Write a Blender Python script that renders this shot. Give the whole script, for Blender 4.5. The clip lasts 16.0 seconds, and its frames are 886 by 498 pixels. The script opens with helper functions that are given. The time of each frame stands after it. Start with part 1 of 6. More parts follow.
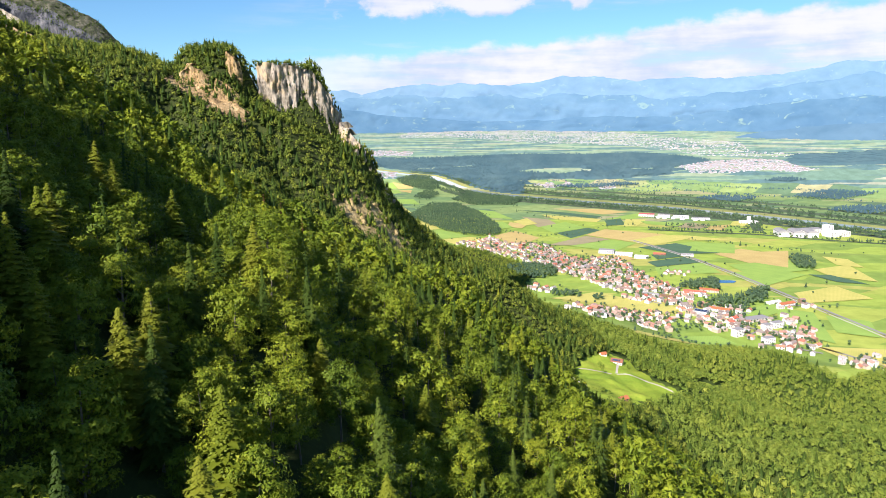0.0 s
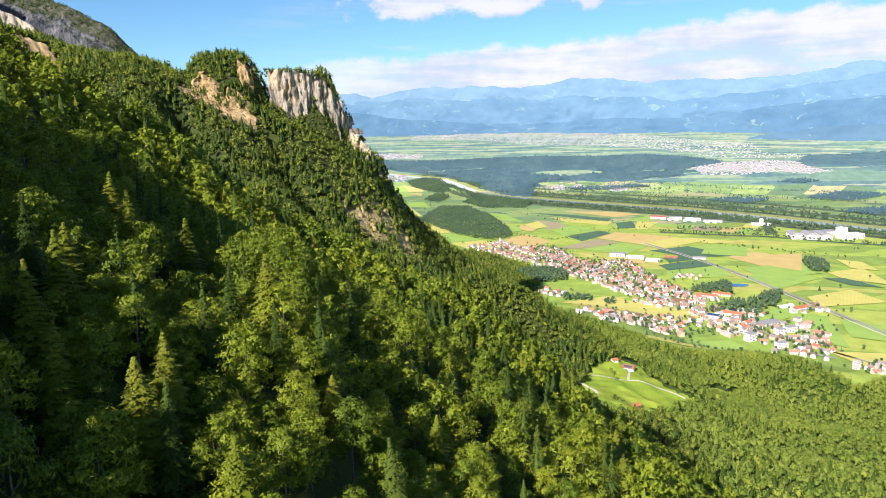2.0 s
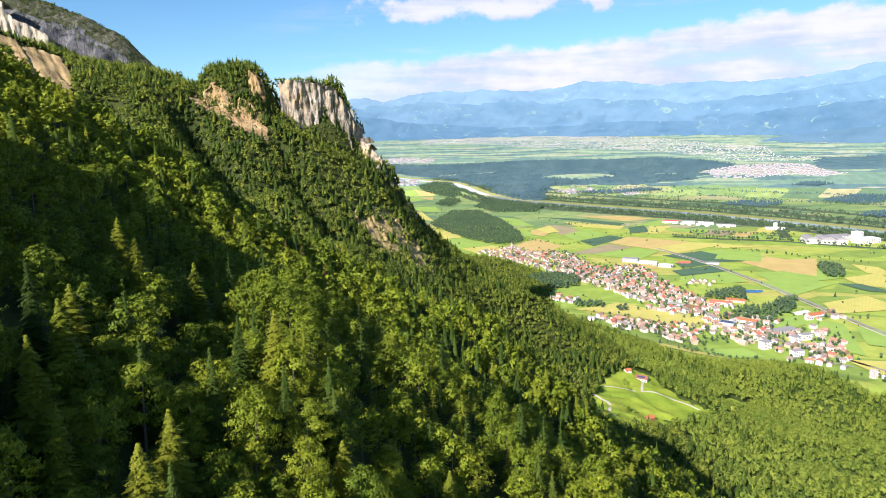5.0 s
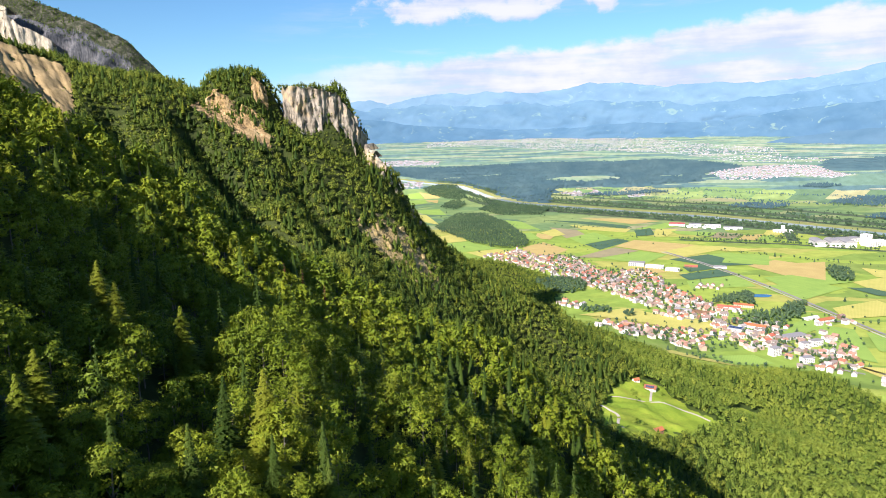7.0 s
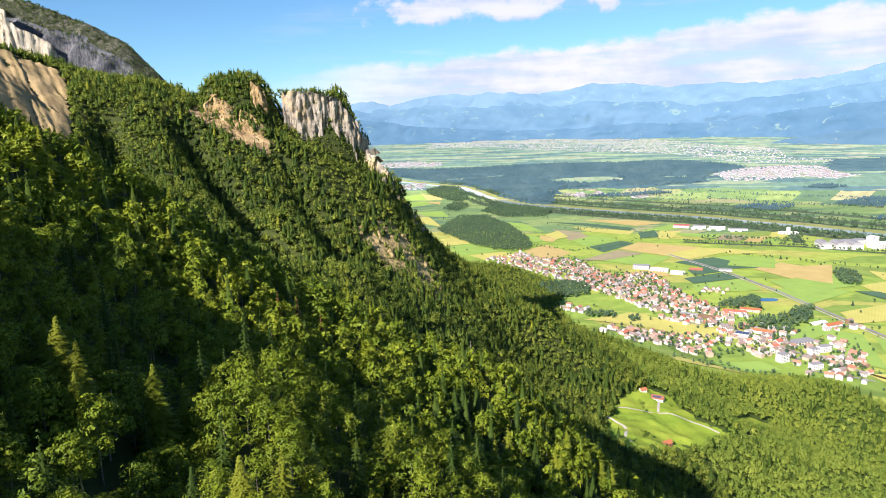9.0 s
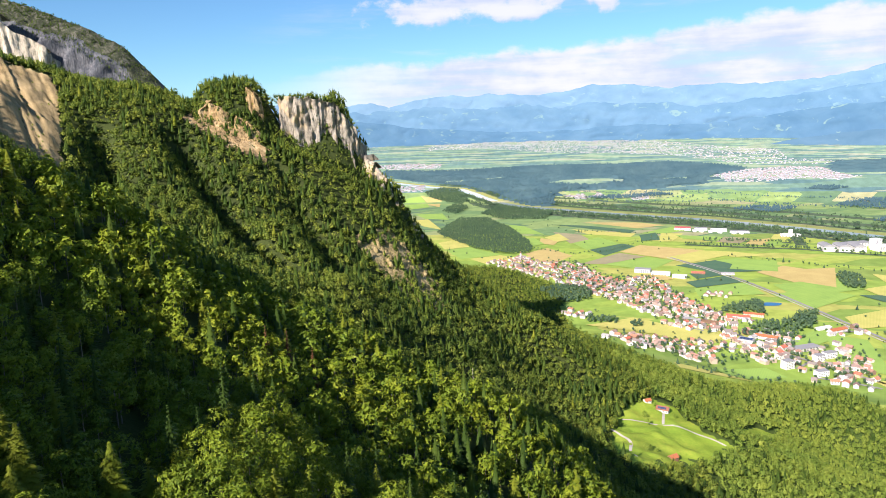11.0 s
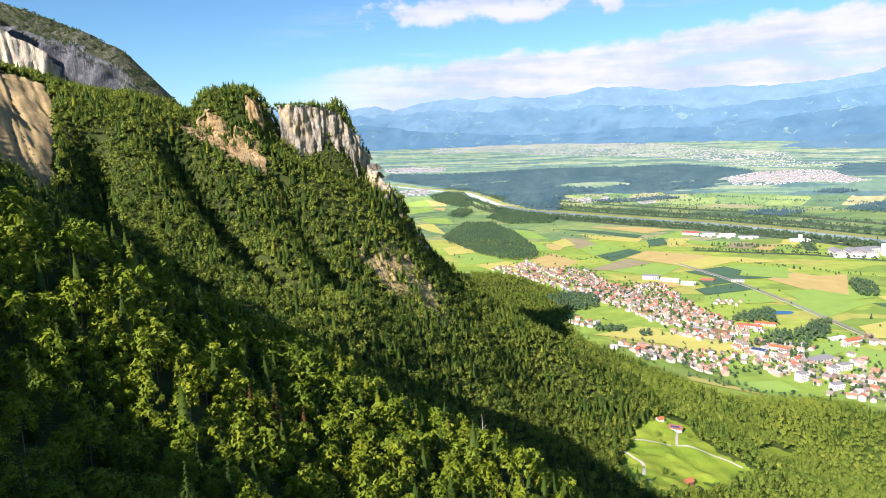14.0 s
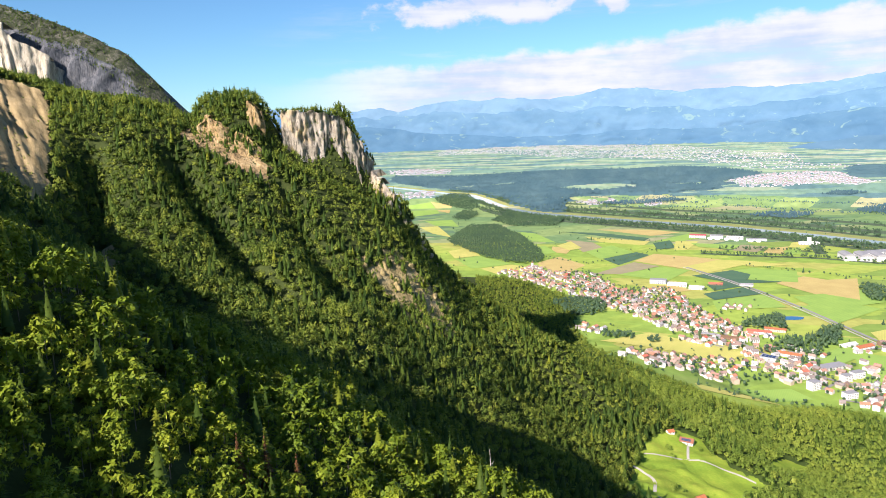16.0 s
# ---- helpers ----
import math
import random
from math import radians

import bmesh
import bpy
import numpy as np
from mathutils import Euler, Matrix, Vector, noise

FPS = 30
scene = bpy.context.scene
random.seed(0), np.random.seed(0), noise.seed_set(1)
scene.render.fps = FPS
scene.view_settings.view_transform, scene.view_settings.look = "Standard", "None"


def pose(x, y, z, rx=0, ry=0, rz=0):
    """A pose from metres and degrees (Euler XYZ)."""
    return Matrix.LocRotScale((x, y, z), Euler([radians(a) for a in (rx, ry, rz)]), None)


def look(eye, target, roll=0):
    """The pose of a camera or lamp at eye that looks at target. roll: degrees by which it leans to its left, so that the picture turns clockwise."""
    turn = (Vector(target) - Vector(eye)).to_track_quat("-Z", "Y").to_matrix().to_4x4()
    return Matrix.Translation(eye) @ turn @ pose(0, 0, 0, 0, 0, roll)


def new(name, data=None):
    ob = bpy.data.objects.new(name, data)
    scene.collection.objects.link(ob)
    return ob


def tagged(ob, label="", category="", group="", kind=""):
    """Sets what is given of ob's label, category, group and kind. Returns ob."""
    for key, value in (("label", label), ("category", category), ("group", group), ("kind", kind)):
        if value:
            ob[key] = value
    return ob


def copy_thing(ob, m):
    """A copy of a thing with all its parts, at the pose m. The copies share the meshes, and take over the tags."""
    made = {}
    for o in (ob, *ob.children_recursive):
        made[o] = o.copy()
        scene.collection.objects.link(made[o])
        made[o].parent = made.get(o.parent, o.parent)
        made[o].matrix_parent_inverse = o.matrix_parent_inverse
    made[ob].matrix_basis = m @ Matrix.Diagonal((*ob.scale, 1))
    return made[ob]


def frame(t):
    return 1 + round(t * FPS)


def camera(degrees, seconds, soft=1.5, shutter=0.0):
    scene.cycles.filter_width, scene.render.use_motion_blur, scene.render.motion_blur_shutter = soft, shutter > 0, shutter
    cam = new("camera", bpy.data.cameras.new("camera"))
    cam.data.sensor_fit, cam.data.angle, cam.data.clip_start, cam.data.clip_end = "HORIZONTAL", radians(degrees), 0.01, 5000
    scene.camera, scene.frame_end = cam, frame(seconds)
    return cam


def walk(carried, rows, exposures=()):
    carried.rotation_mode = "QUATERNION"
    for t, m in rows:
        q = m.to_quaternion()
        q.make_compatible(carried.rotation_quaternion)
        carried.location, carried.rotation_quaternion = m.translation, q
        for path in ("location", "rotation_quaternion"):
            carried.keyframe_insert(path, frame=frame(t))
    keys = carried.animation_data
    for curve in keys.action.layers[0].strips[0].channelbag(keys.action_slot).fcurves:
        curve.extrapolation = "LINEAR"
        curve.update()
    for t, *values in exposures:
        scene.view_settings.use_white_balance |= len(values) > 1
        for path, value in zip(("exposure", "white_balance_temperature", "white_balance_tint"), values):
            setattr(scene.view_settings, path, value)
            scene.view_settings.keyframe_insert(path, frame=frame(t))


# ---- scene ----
cam = camera(64.52, 16.0, soft=0.7)
PATH = [
    (0, look((0.00, 0.00, 425.00), (0.0, 982.0, 236.3), -0.46)),
    (0.5, look((0.12, 0.05, 426.56), (-4.4, 982.2, 238.5), -0.58)),
    (1, look((0.14, 0.13, 428.14), (-8.1, 982.3, 240.4), -0.66)),
    (1.5, look((0.16, 0.20, 429.65), (-11.8, 982.5, 242.9), -0.74)),
    (2, look((0.15, 0.28, 431.16), (-15.1, 982.7, 245.1), -0.80)),
    (2.5, look((0.28, 0.23, 432.67), (-18.1, 982.8, 247.8), -0.87)),
    (3, look((0.27, 0.16, 434.10), (-20.8, 982.9, 250.3), -0.97)),
    (3.5, look((0.28, 0.47, 435.75), (-23.6, 983.0, 251.1), -0.96)),
    (4, look((0.26, 1.26, 437.23), (-26.1, 983.9, 253.4), -1.00)),
    (4.5, look((0.07, 3.05, 438.77), (-28.6, 985.8, 255.9), -1.07)),
    (5, look((-0.10, 5.40, 440.38), (-31.3, 988.1, 258.0), -1.10)),
    (7.5, look((-0.57, 23.52, 448.71), (-40.2, 1006.3, 268.4), -1.36)),
    (8, look((-0.79, 28.17, 450.39), (-41.6, 1010.9, 270.1), -1.40)),
    (8.5, look((-1.13, 33.13, 451.88), (-42.5, 1015.9, 271.9), -1.45)),
    (9, look((-1.41, 38.08, 453.59), (-43.2, 1020.8, 273.2), -1.46)),
    (11.5, look((-2.46, 62.85, 461.60), (-43.5, 1045.8, 282.4), -1.65)),
    (12, look((-2.81, 67.92, 462.95), (-43.5, 1050.9, 284.0), -1.66)),
    (12.5, look((-2.89, 72.72, 464.67), (-45.6, 1055.7, 285.9), -1.65)),
    (13, look((-3.08, 77.42, 466.32), (-47.4, 1060.4, 288.3), -1.68)),
    (13.5, look((-3.37, 82.34, 467.81), (-49.5, 1065.3, 290.1), -1.72)),
    (14, look((-3.71, 87.42, 469.29), (-51.8, 1070.5, 292.3), -1.73)),
    (14.5, look((-4.10, 92.75, 470.87), (-54.6, 1075.7, 294.2), -1.72)),
    (15, look((-4.28, 97.75, 472.41), (-57.0, 1080.7, 296.1), -1.76)),
    (15.5, look((-4.42, 102.53, 474.05), (-58.4, 1085.4, 297.6), -1.78)),
    (16, look((-4.50, 107.41, 475.45), (-59.7, 1090.3, 299.4), -1.81)),
]
walk(cam, PATH, exposures=[(0, 1.17, 6080, 22), (16, 1.17, 6080, 22)])

# ---- light ----
SUN_ELEVATION, SUN_SIDE = 31.2, 31.0   # degrees; side: from straight behind the first view towards the slope
sun_dir = Vector((-math.sin(radians(SUN_SIDE)) * math.cos(radians(SUN_ELEVATION)),
                  -math.cos(radians(SUN_SIDE)) * math.cos(radians(SUN_ELEVATION)), math.sin(radians(SUN_ELEVATION))))
sun = new("sun", bpy.data.lights.new("sun", "SUN"))
sun.data.energy, sun.data.angle, sun.data.color = 5.0, radians(0.53), (1.0, 0.90, 0.74)
sun.matrix_world = look((0, 0, 900), Vector((0, 0, 900)) - sun_dir)

world = bpy.data.worlds.new("sky")
scene.world = world
world.use_nodes = True
wn, wl = world.node_tree.nodes, world.node_tree.links
wn.clear()


def wnode(kind, **sets):
    n = wn.new(kind)
    for k, v in sets.items():
        n.inputs[k].default_value = v
    return n


sky = wn.new("ShaderNodeTexSky")
sky.sky_type, sky.sun_disc = "NISHITA", False
sky.sun_elevation = radians(SUN_ELEVATION)
sky.sun_rotation = math.atan2(sun_dir.x, sun_dir.y)
sky.altitude, sky.air_density, sky.dust_density, sky.ozone_density = 900, 1.0, 0.25, 2.2
coord = wn.new("ShaderNodeTexCoord")
sep = wn.new("ShaderNodeSeparateXYZ")
wl.new(coord.outputs["Generated"], sep.inputs[0])


def wmath(op, a, b=None):
    n = wn.new("ShaderNodeMath")
    n.operation = op
    for i, v in enumerate((a, b)):
        if v is None:
            continue
        if isinstance(v, (int, float)):
            n.inputs[i].default_value = v
        else:
            wl.new(v, n.inputs[i])
    return n.outputs[0]


def wnoise(x, y, scale, detail, rough, seed):
    """Noise over bearing and height, each stretched as asked."""
    c = wn.new("ShaderNodeCombineXYZ")
    wl.new(x, c.inputs[0]), wl.new(y, c.inputs[1])
    c.inputs[2].default_value = seed
    n = wnode("ShaderNodeTexNoise", Scale=scale, Detail=detail, Roughness=rough)
    wl.new(c.outputs[0], n.inputs["Vector"])
    return n.outputs["Fac"]


def wstep(value, low, high):
    """0 below low, 1 above high, soft between."""
    m = wn.new("ShaderNodeMapRange")
    m.interpolation_type = "SMOOTHSTEP"
    m.inputs["From Min"].default_value, m.inputs["From Max"].default_value = low, high
    wl.new(value, m.inputs["Value"])
    return m.outputs["Result"]


# a bank of heaped cloud stands over the far range, higher to the east; one loose cloud drifts above it
bearing, rise = wmath("ARCTAN2", sep.outputs[0], sep.outputs[1]), sep.outputs[2]
puffs = wnoise(bearing, wmath("MULTIPLY", rise, 1.5), 15.0, 8.0, 0.56, 3.3)
swell = wnoise(bearing, wmath("MULTIPLY", rise, 2.0), 4.5, 3.0, 0.5, 8.1)
heap = wmath("ADD", wmath("MULTIPLY", wmath("SUBTRACT", puffs, 0.5), 0.055), wmath("MULTIPLY", wmath("SUBTRACT", swell, 0.5), 0.05))
bank_top = wmath("ADD", wmath("MULTIPLY", wmath("MINIMUM", wmath("MAXIMUM", bearing, -0.5), 0.9), 0.085), 0.088)
bank = wstep(wmath("SUBTRACT", wmath("ADD", bank_top, heap), rise), -0.001, 0.013)
layers = wnoise(bearing, wmath("MULTIPLY", rise, 8.0), 5.0, 6.0, 0.55, 1.7)
thin = wstep(layers, 0.30, 0.52)
bank = wmath("MULTIPLY", bank, wmath("ADD", wmath("MULTIPLY", thin, 0.35), 0.65))
bank = wmath("MULTIPLY", bank, wstep(wmath("ADD", bearing, wmath("MULTIPLY", wmath("SUBTRACT", swell, 0.5), 0.3)), -0.32, 0.02))
du, dv = wmath("DIVIDE", wmath("SUBTRACT", bearing, 0.035), 0.21), wmath("DIVIDE", wmath("SUBTRACT", rise, wmath("ADD", wmath("MULTIPLY", bearing, 0.03), 0.150)), 0.026)
oval = wmath("SUBTRACT", 1.0, wmath("ADD", wmath("MULTIPLY", du, du), wmath("MULTIPLY", dv, dv)))
loose = wstep(wmath("ADD", oval, wmath("MULTIPLY", wmath("SUBTRACT", puffs, 0.52), 4.5)), 0.05, 0.75)
streaks = wmath("MULTIPLY", wstep(wnoise(bearing, wmath("MULTIPLY", rise, 7.0), 3.2, 6.0, 0.6, 5.9), 0.52, 0.74), wmath("MULTIPLY", wstep(bearing, -0.35, -0.05), 0.55))
cover = wmath("MAXIMUM", wmath("MAXIMUM", bank, wmath("MULTIPLY", loose, 0.95)), streaks)
mix = wn.new("ShaderNodeMix")
mix.data_type = "RGBA"
tone = wn.new("ShaderNodeMix")
tone.data_type = "RGBA"
tone.inputs[6].default_value, tone.inputs[7].default_value = (5.6, 6.4, 7.5, 1), (8.45, 8.5, 8.6, 1)
wl.new(wstep(wmath("ADD", wmath("MULTIPLY", layers, 0.6), wmath("MULTIPLY", puffs, 0.4)), 0.39, 0.62), tone.inputs[0])
wl.new(wmath("MULTIPLY", cover, 0.95), mix.inputs[0])
blue = wn.new("ShaderNodeMix")
blue.data_type, blue.blend_type, blue.inputs[0].default_value, blue.inputs[7].default_value = "RGBA", "MULTIPLY", 1.0, (0.68, 1.02, 1.12, 1)
wl.new(sky.outputs[0], blue.inputs[6])
wl.new(blue.outputs[2], mix.inputs[6]), wl.new(tone.outputs[2], mix.inputs[7])
bg = wnode("ShaderNodeBackground", Strength=0.052)
wout = wn.new("ShaderNodeOutputWorld")
wl.new(mix.outputs[2], bg.inputs[0]), wl.new(bg.outputs[0], wout.inputs[0])

# ---- materials ----


class Mat:
    """A node material with a Principled shader and short ways to add nodes."""

    def __init__(self, name, rough=0.8, metal=0.0, spec=0.3):
        self.mat = bpy.data.materials.new(name)
        self.mat.use_nodes = True
        self.n, self.l = self.mat.node_tree.nodes, self.mat.node_tree.links
        self.bsdf = self.n["Principled BSDF"]
        self.bsdf.inputs["Roughness"].default_value = rough
        self.bsdf.inputs["Metallic"].default_value = metal
        self.bsdf.inputs["Specular IOR Level"].default_value = spec

    def coord(self, scale=(1, 1, 1), out="Object", turn=0.0):
        c, m = self.n.new("ShaderNodeTexCoord"), self.n.new("ShaderNodeMapping")
        m.inputs["Scale"].default_value, m.inputs["Rotation"].default_value = scale, (0, 0, turn)
        self.l.new(c.outputs[out], m.inputs[0])
        return m.outputs[0]

    def noise(self, scale, detail=4.0, rough=0.6, vector=None, distort=0.0):
        t = self.n.new("ShaderNodeTexNoise")
        for k, v in (("Scale", scale), ("Detail", detail), ("Roughness", rough), ("Distortion", distort)):
            t.inputs[k].default_value = v
        self.l.new(vector or self.coord(), t.inputs["Vector"])
        return t.outputs["Fac"]

    def ramp(self, fac, stops, constant=False):
        r = self.n.new("ShaderNodeValToRGB")
        r.color_ramp.interpolation = "CONSTANT" if constant else "LINEAR"
        while len(r.color_ramp.elements) < len(stops):
            r.color_ramp.elements.new(0.5)
        for e, (p, c) in zip(r.color_ramp.elements, stops):
            e.position, e.color = p, (*c, 1) if len(c) == 3 else c
        self.l.new(fac, r.inputs[0])
        return r.outputs[0]

    def math(self, op, a, b):
        m = self.n.new("ShaderNodeMath")
        m.operation = op
        for i, v in enumerate((a, b)):
            if isinstance(v, (int, float)):
                m.inputs[i].default_value = v
            else:
                self.l.new(v, m.inputs[i])
        return m.outputs[0]

    def mix(self, fac, a, b, blend="MIX"):
        m = self.n.new("ShaderNodeMix")
        m.data_type, m.blend_type = "RGBA", blend
        for i, v in ((0, fac), (6, a), (7, b)):
            if isinstance(v, (int, float)):
                m.inputs[i].default_value = v
            elif isinstance(v, tuple):
                m.inputs[i].default_value = (*v, 1)
            else:
                self.l.new(v, m.inputs[i])
        return m.outputs[2]

    def color(self, c):
        if isinstance(c, tuple):
            self.bsdf.inputs["Base Color"].default_value = (*c, 1)
        else:
            self.l.new(c, self.bsdf.inputs["Base Color"])
        return self

    def bump(self, height, strength=0.5, distance=0.1):
        b = self.n.new("ShaderNodeBump")
        b.inputs["Strength"].default_value, b.inputs["Distance"].default_value = strength, distance
        self.l.new(height, b.inputs["Height"])
        self.l.new(b.outputs[0], self.bsdf.inputs["Normal"])
        return self


def foliage(name, dark, mid, light, through_share=0.24, spray=0.32):
    """Leaves: each tree has its own shade (tint of the tree or random of the object), each spray a little more."""
    m = Mat(name, rough=0.62, spec=0.18)
    a, o, g = m.n.new("ShaderNodeAttribute"), m.n.new("ShaderNodeObjectInfo"), m.n.new("ShaderNodeNewGeometry")
    a.attribute_name = "tint"
    fac = m.math("FRACT", m.math("ADD", a.outputs["Fac"], o.outputs["Random"]), 0.0)
    fac = m.math("ADD", m.math("MULTIPLY", fac, 1 - spray), m.math("MULTIPLY", g.outputs["Random Per Island"], spray))
    col = m.ramp(fac, [(0.05, dark), (0.5, mid), (0.95, light)])
    m.color(col)
    t, mx = m.n.new("ShaderNodeBsdfTranslucent"), m.n.new("ShaderNodeMixShader")
    m.l.new(m.mix(1.0, col, (1.25, 1.2, 0.5), "MULTIPLY"), t.inputs[0])
    mx.inputs[0].default_value = through_share
    m.l.new(m.bsdf.outputs[0], mx.inputs[1]), m.l.new(t.outputs[0], mx.inputs[2])
    m.l.new(mx.outputs[0], m.n["Material Output"].inputs[0])
    return m.mat


leaf_beech = foliage("leaf_beech", (0.050, 0.094, 0.006), (0.134, 0.188, 0.010), (0.250, 0.285, 0.016), 0.15, 0.42)
leaf_larch = foliage("leaf_larch", (0.115, 0.160, 0.010), (0.155, 0.190, 0.014), (0.190, 0.215, 0.018))
needle_spruce = foliage("needle_spruce", (0.026, 0.054, 0.009), (0.048, 0.086, 0.011), (0.085, 0.124, 0.015), 0.25)
needle_dead = foliage("needle_dead", (0.085, 0.042, 0.018), (0.12, 0.058, 0.022), (0.15, 0.075, 0.03), 0.2)
leaf_far = foliage("leaf_far", (0.124, 0.194, 0.030), (0.194, 0.264, 0.040), (0.290, 0.346, 0.052), 0.36, 0.12)
leaf_flank = foliage("leaf_flank", (0.070, 0.112, 0.017), (0.120, 0.170, 0.022), (0.200, 0.240, 0.031), 0.30, 0.18)
# valley leaves: the extra blue is distance haze put into the leaf colour
leaf_valley_hazed = foliage("leaf_valley_hazed", (0.046, 0.090, 0.056), (0.066, 0.120, 0.066), (0.104, 0.168, 0.074), 0.3, 0.1)


def bark_mat(name, a, b):
    m = Mat(name, rough=0.9)
    v = m.coord((1, 1, 0.25))
    m.color(m.ramp(m.noise(6.0, 5.0, 0.65, v), [(0.3, a), (0.7, b)])).bump(m.noise(14.0, 4.0, 0.6, v), 0.6, 0.05)
    return m.mat


bark = bark_mat("bark", (0.09, 0.075, 0.055), (0.24, 0.21, 0.17))
bark_pale = bark_mat("bark_pale", (0.30, 0.26, 0.21), (0.52, 0.47, 0.40))


def ground_mat(name, stops, scale=0.03, fine=0.9, bump=0.5):
    m = Mat(name, rough=0.95, spec=0.1)
    big_n, small_n = m.noise(scale, 5.0, 0.6), m.noise(fine, 4.0, 0.65)
    m.color(m.ramp(m.math("ADD", m.math("MULTIPLY", big_n, 0.6), m.math("MULTIPLY", small_n, 0.4)), stops))
    m.bump(small_n, bump, 0.3)
    return m.mat


forest_floor = ground_mat("forest_floor", [(0.35, (0.030, 0.042, 0.014)), (0.55, (0.05, 0.068, 0.018)), (0.7, (0.085, 0.10, 0.030))])
pasture = ground_mat("pasture", [(0.36, (0.172, 0.280, 0.029)), (0.5, (0.241, 0.336, 0.035)), (0.64, (0.322, 0.370, 0.050))], 0.02, 0.35)
scree_mat_stops = [(0.34, (0.083, 0.066, 0.029)), (0.43, (0.238, 0.180, 0.087)), (0.56, (0.341, 0.261, 0.132)), (0.7, (0.434, 0.344, 0.194))]


def scree_material(stops):
    """Loose rubble, streaked down the fall line."""
    m = Mat("scree", rough=0.95, spec=0.1)
    c, mp = m.n.new("ShaderNodeTexCoord"), m.n.new("ShaderNodeMapping")
    mp.vector_type = "TEXTURE"
    mp.inputs["Rotation"].default_value, mp.inputs["Scale"].default_value = (0, 0, -0.90), (70.0, 5.5, 20.0)
    m.l.new(c.outputs["Object"], mp.inputs[0])
    f = m.math("ADD", m.math("MULTIPLY", m.noise(1.0, 6.0, 0.65, mp.outputs[0]), 0.65), m.math("MULTIPLY", m.noise(0.6, 5.0, 0.7), 0.35))
    m.color(m.ramp(f, stops)).bump(f, 0.9, 1.0)
    return m.mat


scree_mat = scree_material(scree_mat_stops)
gravel = ground_mat("gravel", [(0.3, (0.38, 0.35, 0.30)), (0.7, (0.58, 0.55, 0.48))], 0.05, 0.6)
wood_floor = ground_mat("wood_floor", [(0.35, (0.05, 0.085, 0.020)), (0.55, (0.08, 0.12, 0.026)), (0.7, (0.12, 0.155, 0.036))])
road_mat = ground_mat("road", [(0.3, (0.20, 0.20, 0.19)), (0.7, (0.32, 0.31, 0.29))], 0.05, 0.6)


def meadow_mat(name, stops, glow=0.0, size=(1 / 210, 1 / 95, 0), turn=0.62, plan=False):
    """The open valley: strips and parcels of grass, hay and grain. glow stands in for haze."""
    m = Mat(name, rough=0.95, spec=0.1)
    v = m.coord(size, turn=turn)
    if plan:
        a, mp = m.n.new("ShaderNodeAttribute"), m.n.new("ShaderNodeMapping")
        a.attribute_name = "plan"
        mp.inputs["Scale"].default_value, mp.inputs["Rotation"].default_value = size, (0, 0, turn)
        m.l.new(a.outputs["Vector"], mp.inputs[0])
        v = mp.outputs[0]
    cell = m.n.new("ShaderNodeTexVoronoi")
    cell.inputs["Scale"].default_value, cell.inputs["Randomness"].default_value = 1.0, 0.75
    cell.distance = "CHEBYCHEV"
    m.l.new(v, cell.inputs["Vector"])
    pick = m.n.new("ShaderNodeSeparateColor")
    m.l.new(cell.outputs["Color"], pick.inputs[0])
    col = m.ramp(pick.outputs[0], stops, True)
    n = m.noise(0.025, 5.0, 0.6)
    col = m.mix(1.0, col, m.ramp(n, [(0.3, (0.78, 0.80, 0.76)), (0.7, (1.15, 1.12, 1.1))]), "MULTIPLY")
    m.color(col)
    if glow:
        m.l.new(col, m.bsdf.inputs["Emission Color"])
        m.bsdf.inputs["Emission Strength"].default_value = glow
    return m.mat


MEADOW = [(0.0, (0.235, 0.350, 0.066)), (0.22, (0.290, 0.395, 0.072)), (0.42, (0.205, 0.310, 0.066)),
          (0.58, (0.330, 0.405, 0.082)), (0.72, (0.265, 0.370, 0.068)), (0.86, (0.370, 0.385, 0.100)), (0.94, (0.215, 0.300, 0.072))]
valley_meadow = meadow_mat("valley_meadow", MEADOW)
# parcels of the middle plain, with some haze mixed into their colours
PLAIN_HAZED = [(0.0, (0.185, 0.285, 0.110)), (0.2, (0.150, 0.250, 0.108)), (0.38, (0.235, 0.325, 0.122)), (0.55, (0.165, 0.265, 0.115)), (0.7, (0.270, 0.318, 0.150)), (0.8, (0.110, 0.190, 0.112)), (0.92, (0.325, 0.330, 0.185))]
plain_meadow_hazed = meadow_mat("plain_meadow_hazed", PLAIN_HAZED, 0.0, (1 / 170, 1 / 90, 0))
# bluer parcels with emission: the haze of distance put into the colour
far_meadow_hazed = meadow_mat("far_meadow_hazed", [(0.0, (0.105, 0.178, 0.140)), (0.25, (0.150, 0.222, 0.150)), (0.45, (0.070, 0.130, 0.138)), (0.62, (0.180, 0.236, 0.160)), (0.80, (0.085, 0.150, 0.146)),
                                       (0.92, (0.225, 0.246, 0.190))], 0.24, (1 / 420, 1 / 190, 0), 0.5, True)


def crop_mat(name, a, b, turn, stripe=14.0):
    m = Mat(name, rough=0.95, spec=0.1)
    w = m.n.new("ShaderNodeTexWave")
    w.inputs["Scale"].default_value, w.inputs["Distortion"].default_value, w.inputs["Detail"].default_value = 1.0 / stripe * 1.6, 1.2, 2.0
    m.l.new(m.coord(turn=turn), w.inputs["Vector"])
    f = m.math("ADD", m.math("MULTIPLY", w.outputs["Fac"], 0.2), m.math("MULTIPLY", m.noise(0.02, 5.0, 0.6), 0.8))
    m.color(m.ramp(f, [(0.25, a), (0.7, b)]))
    return m.mat


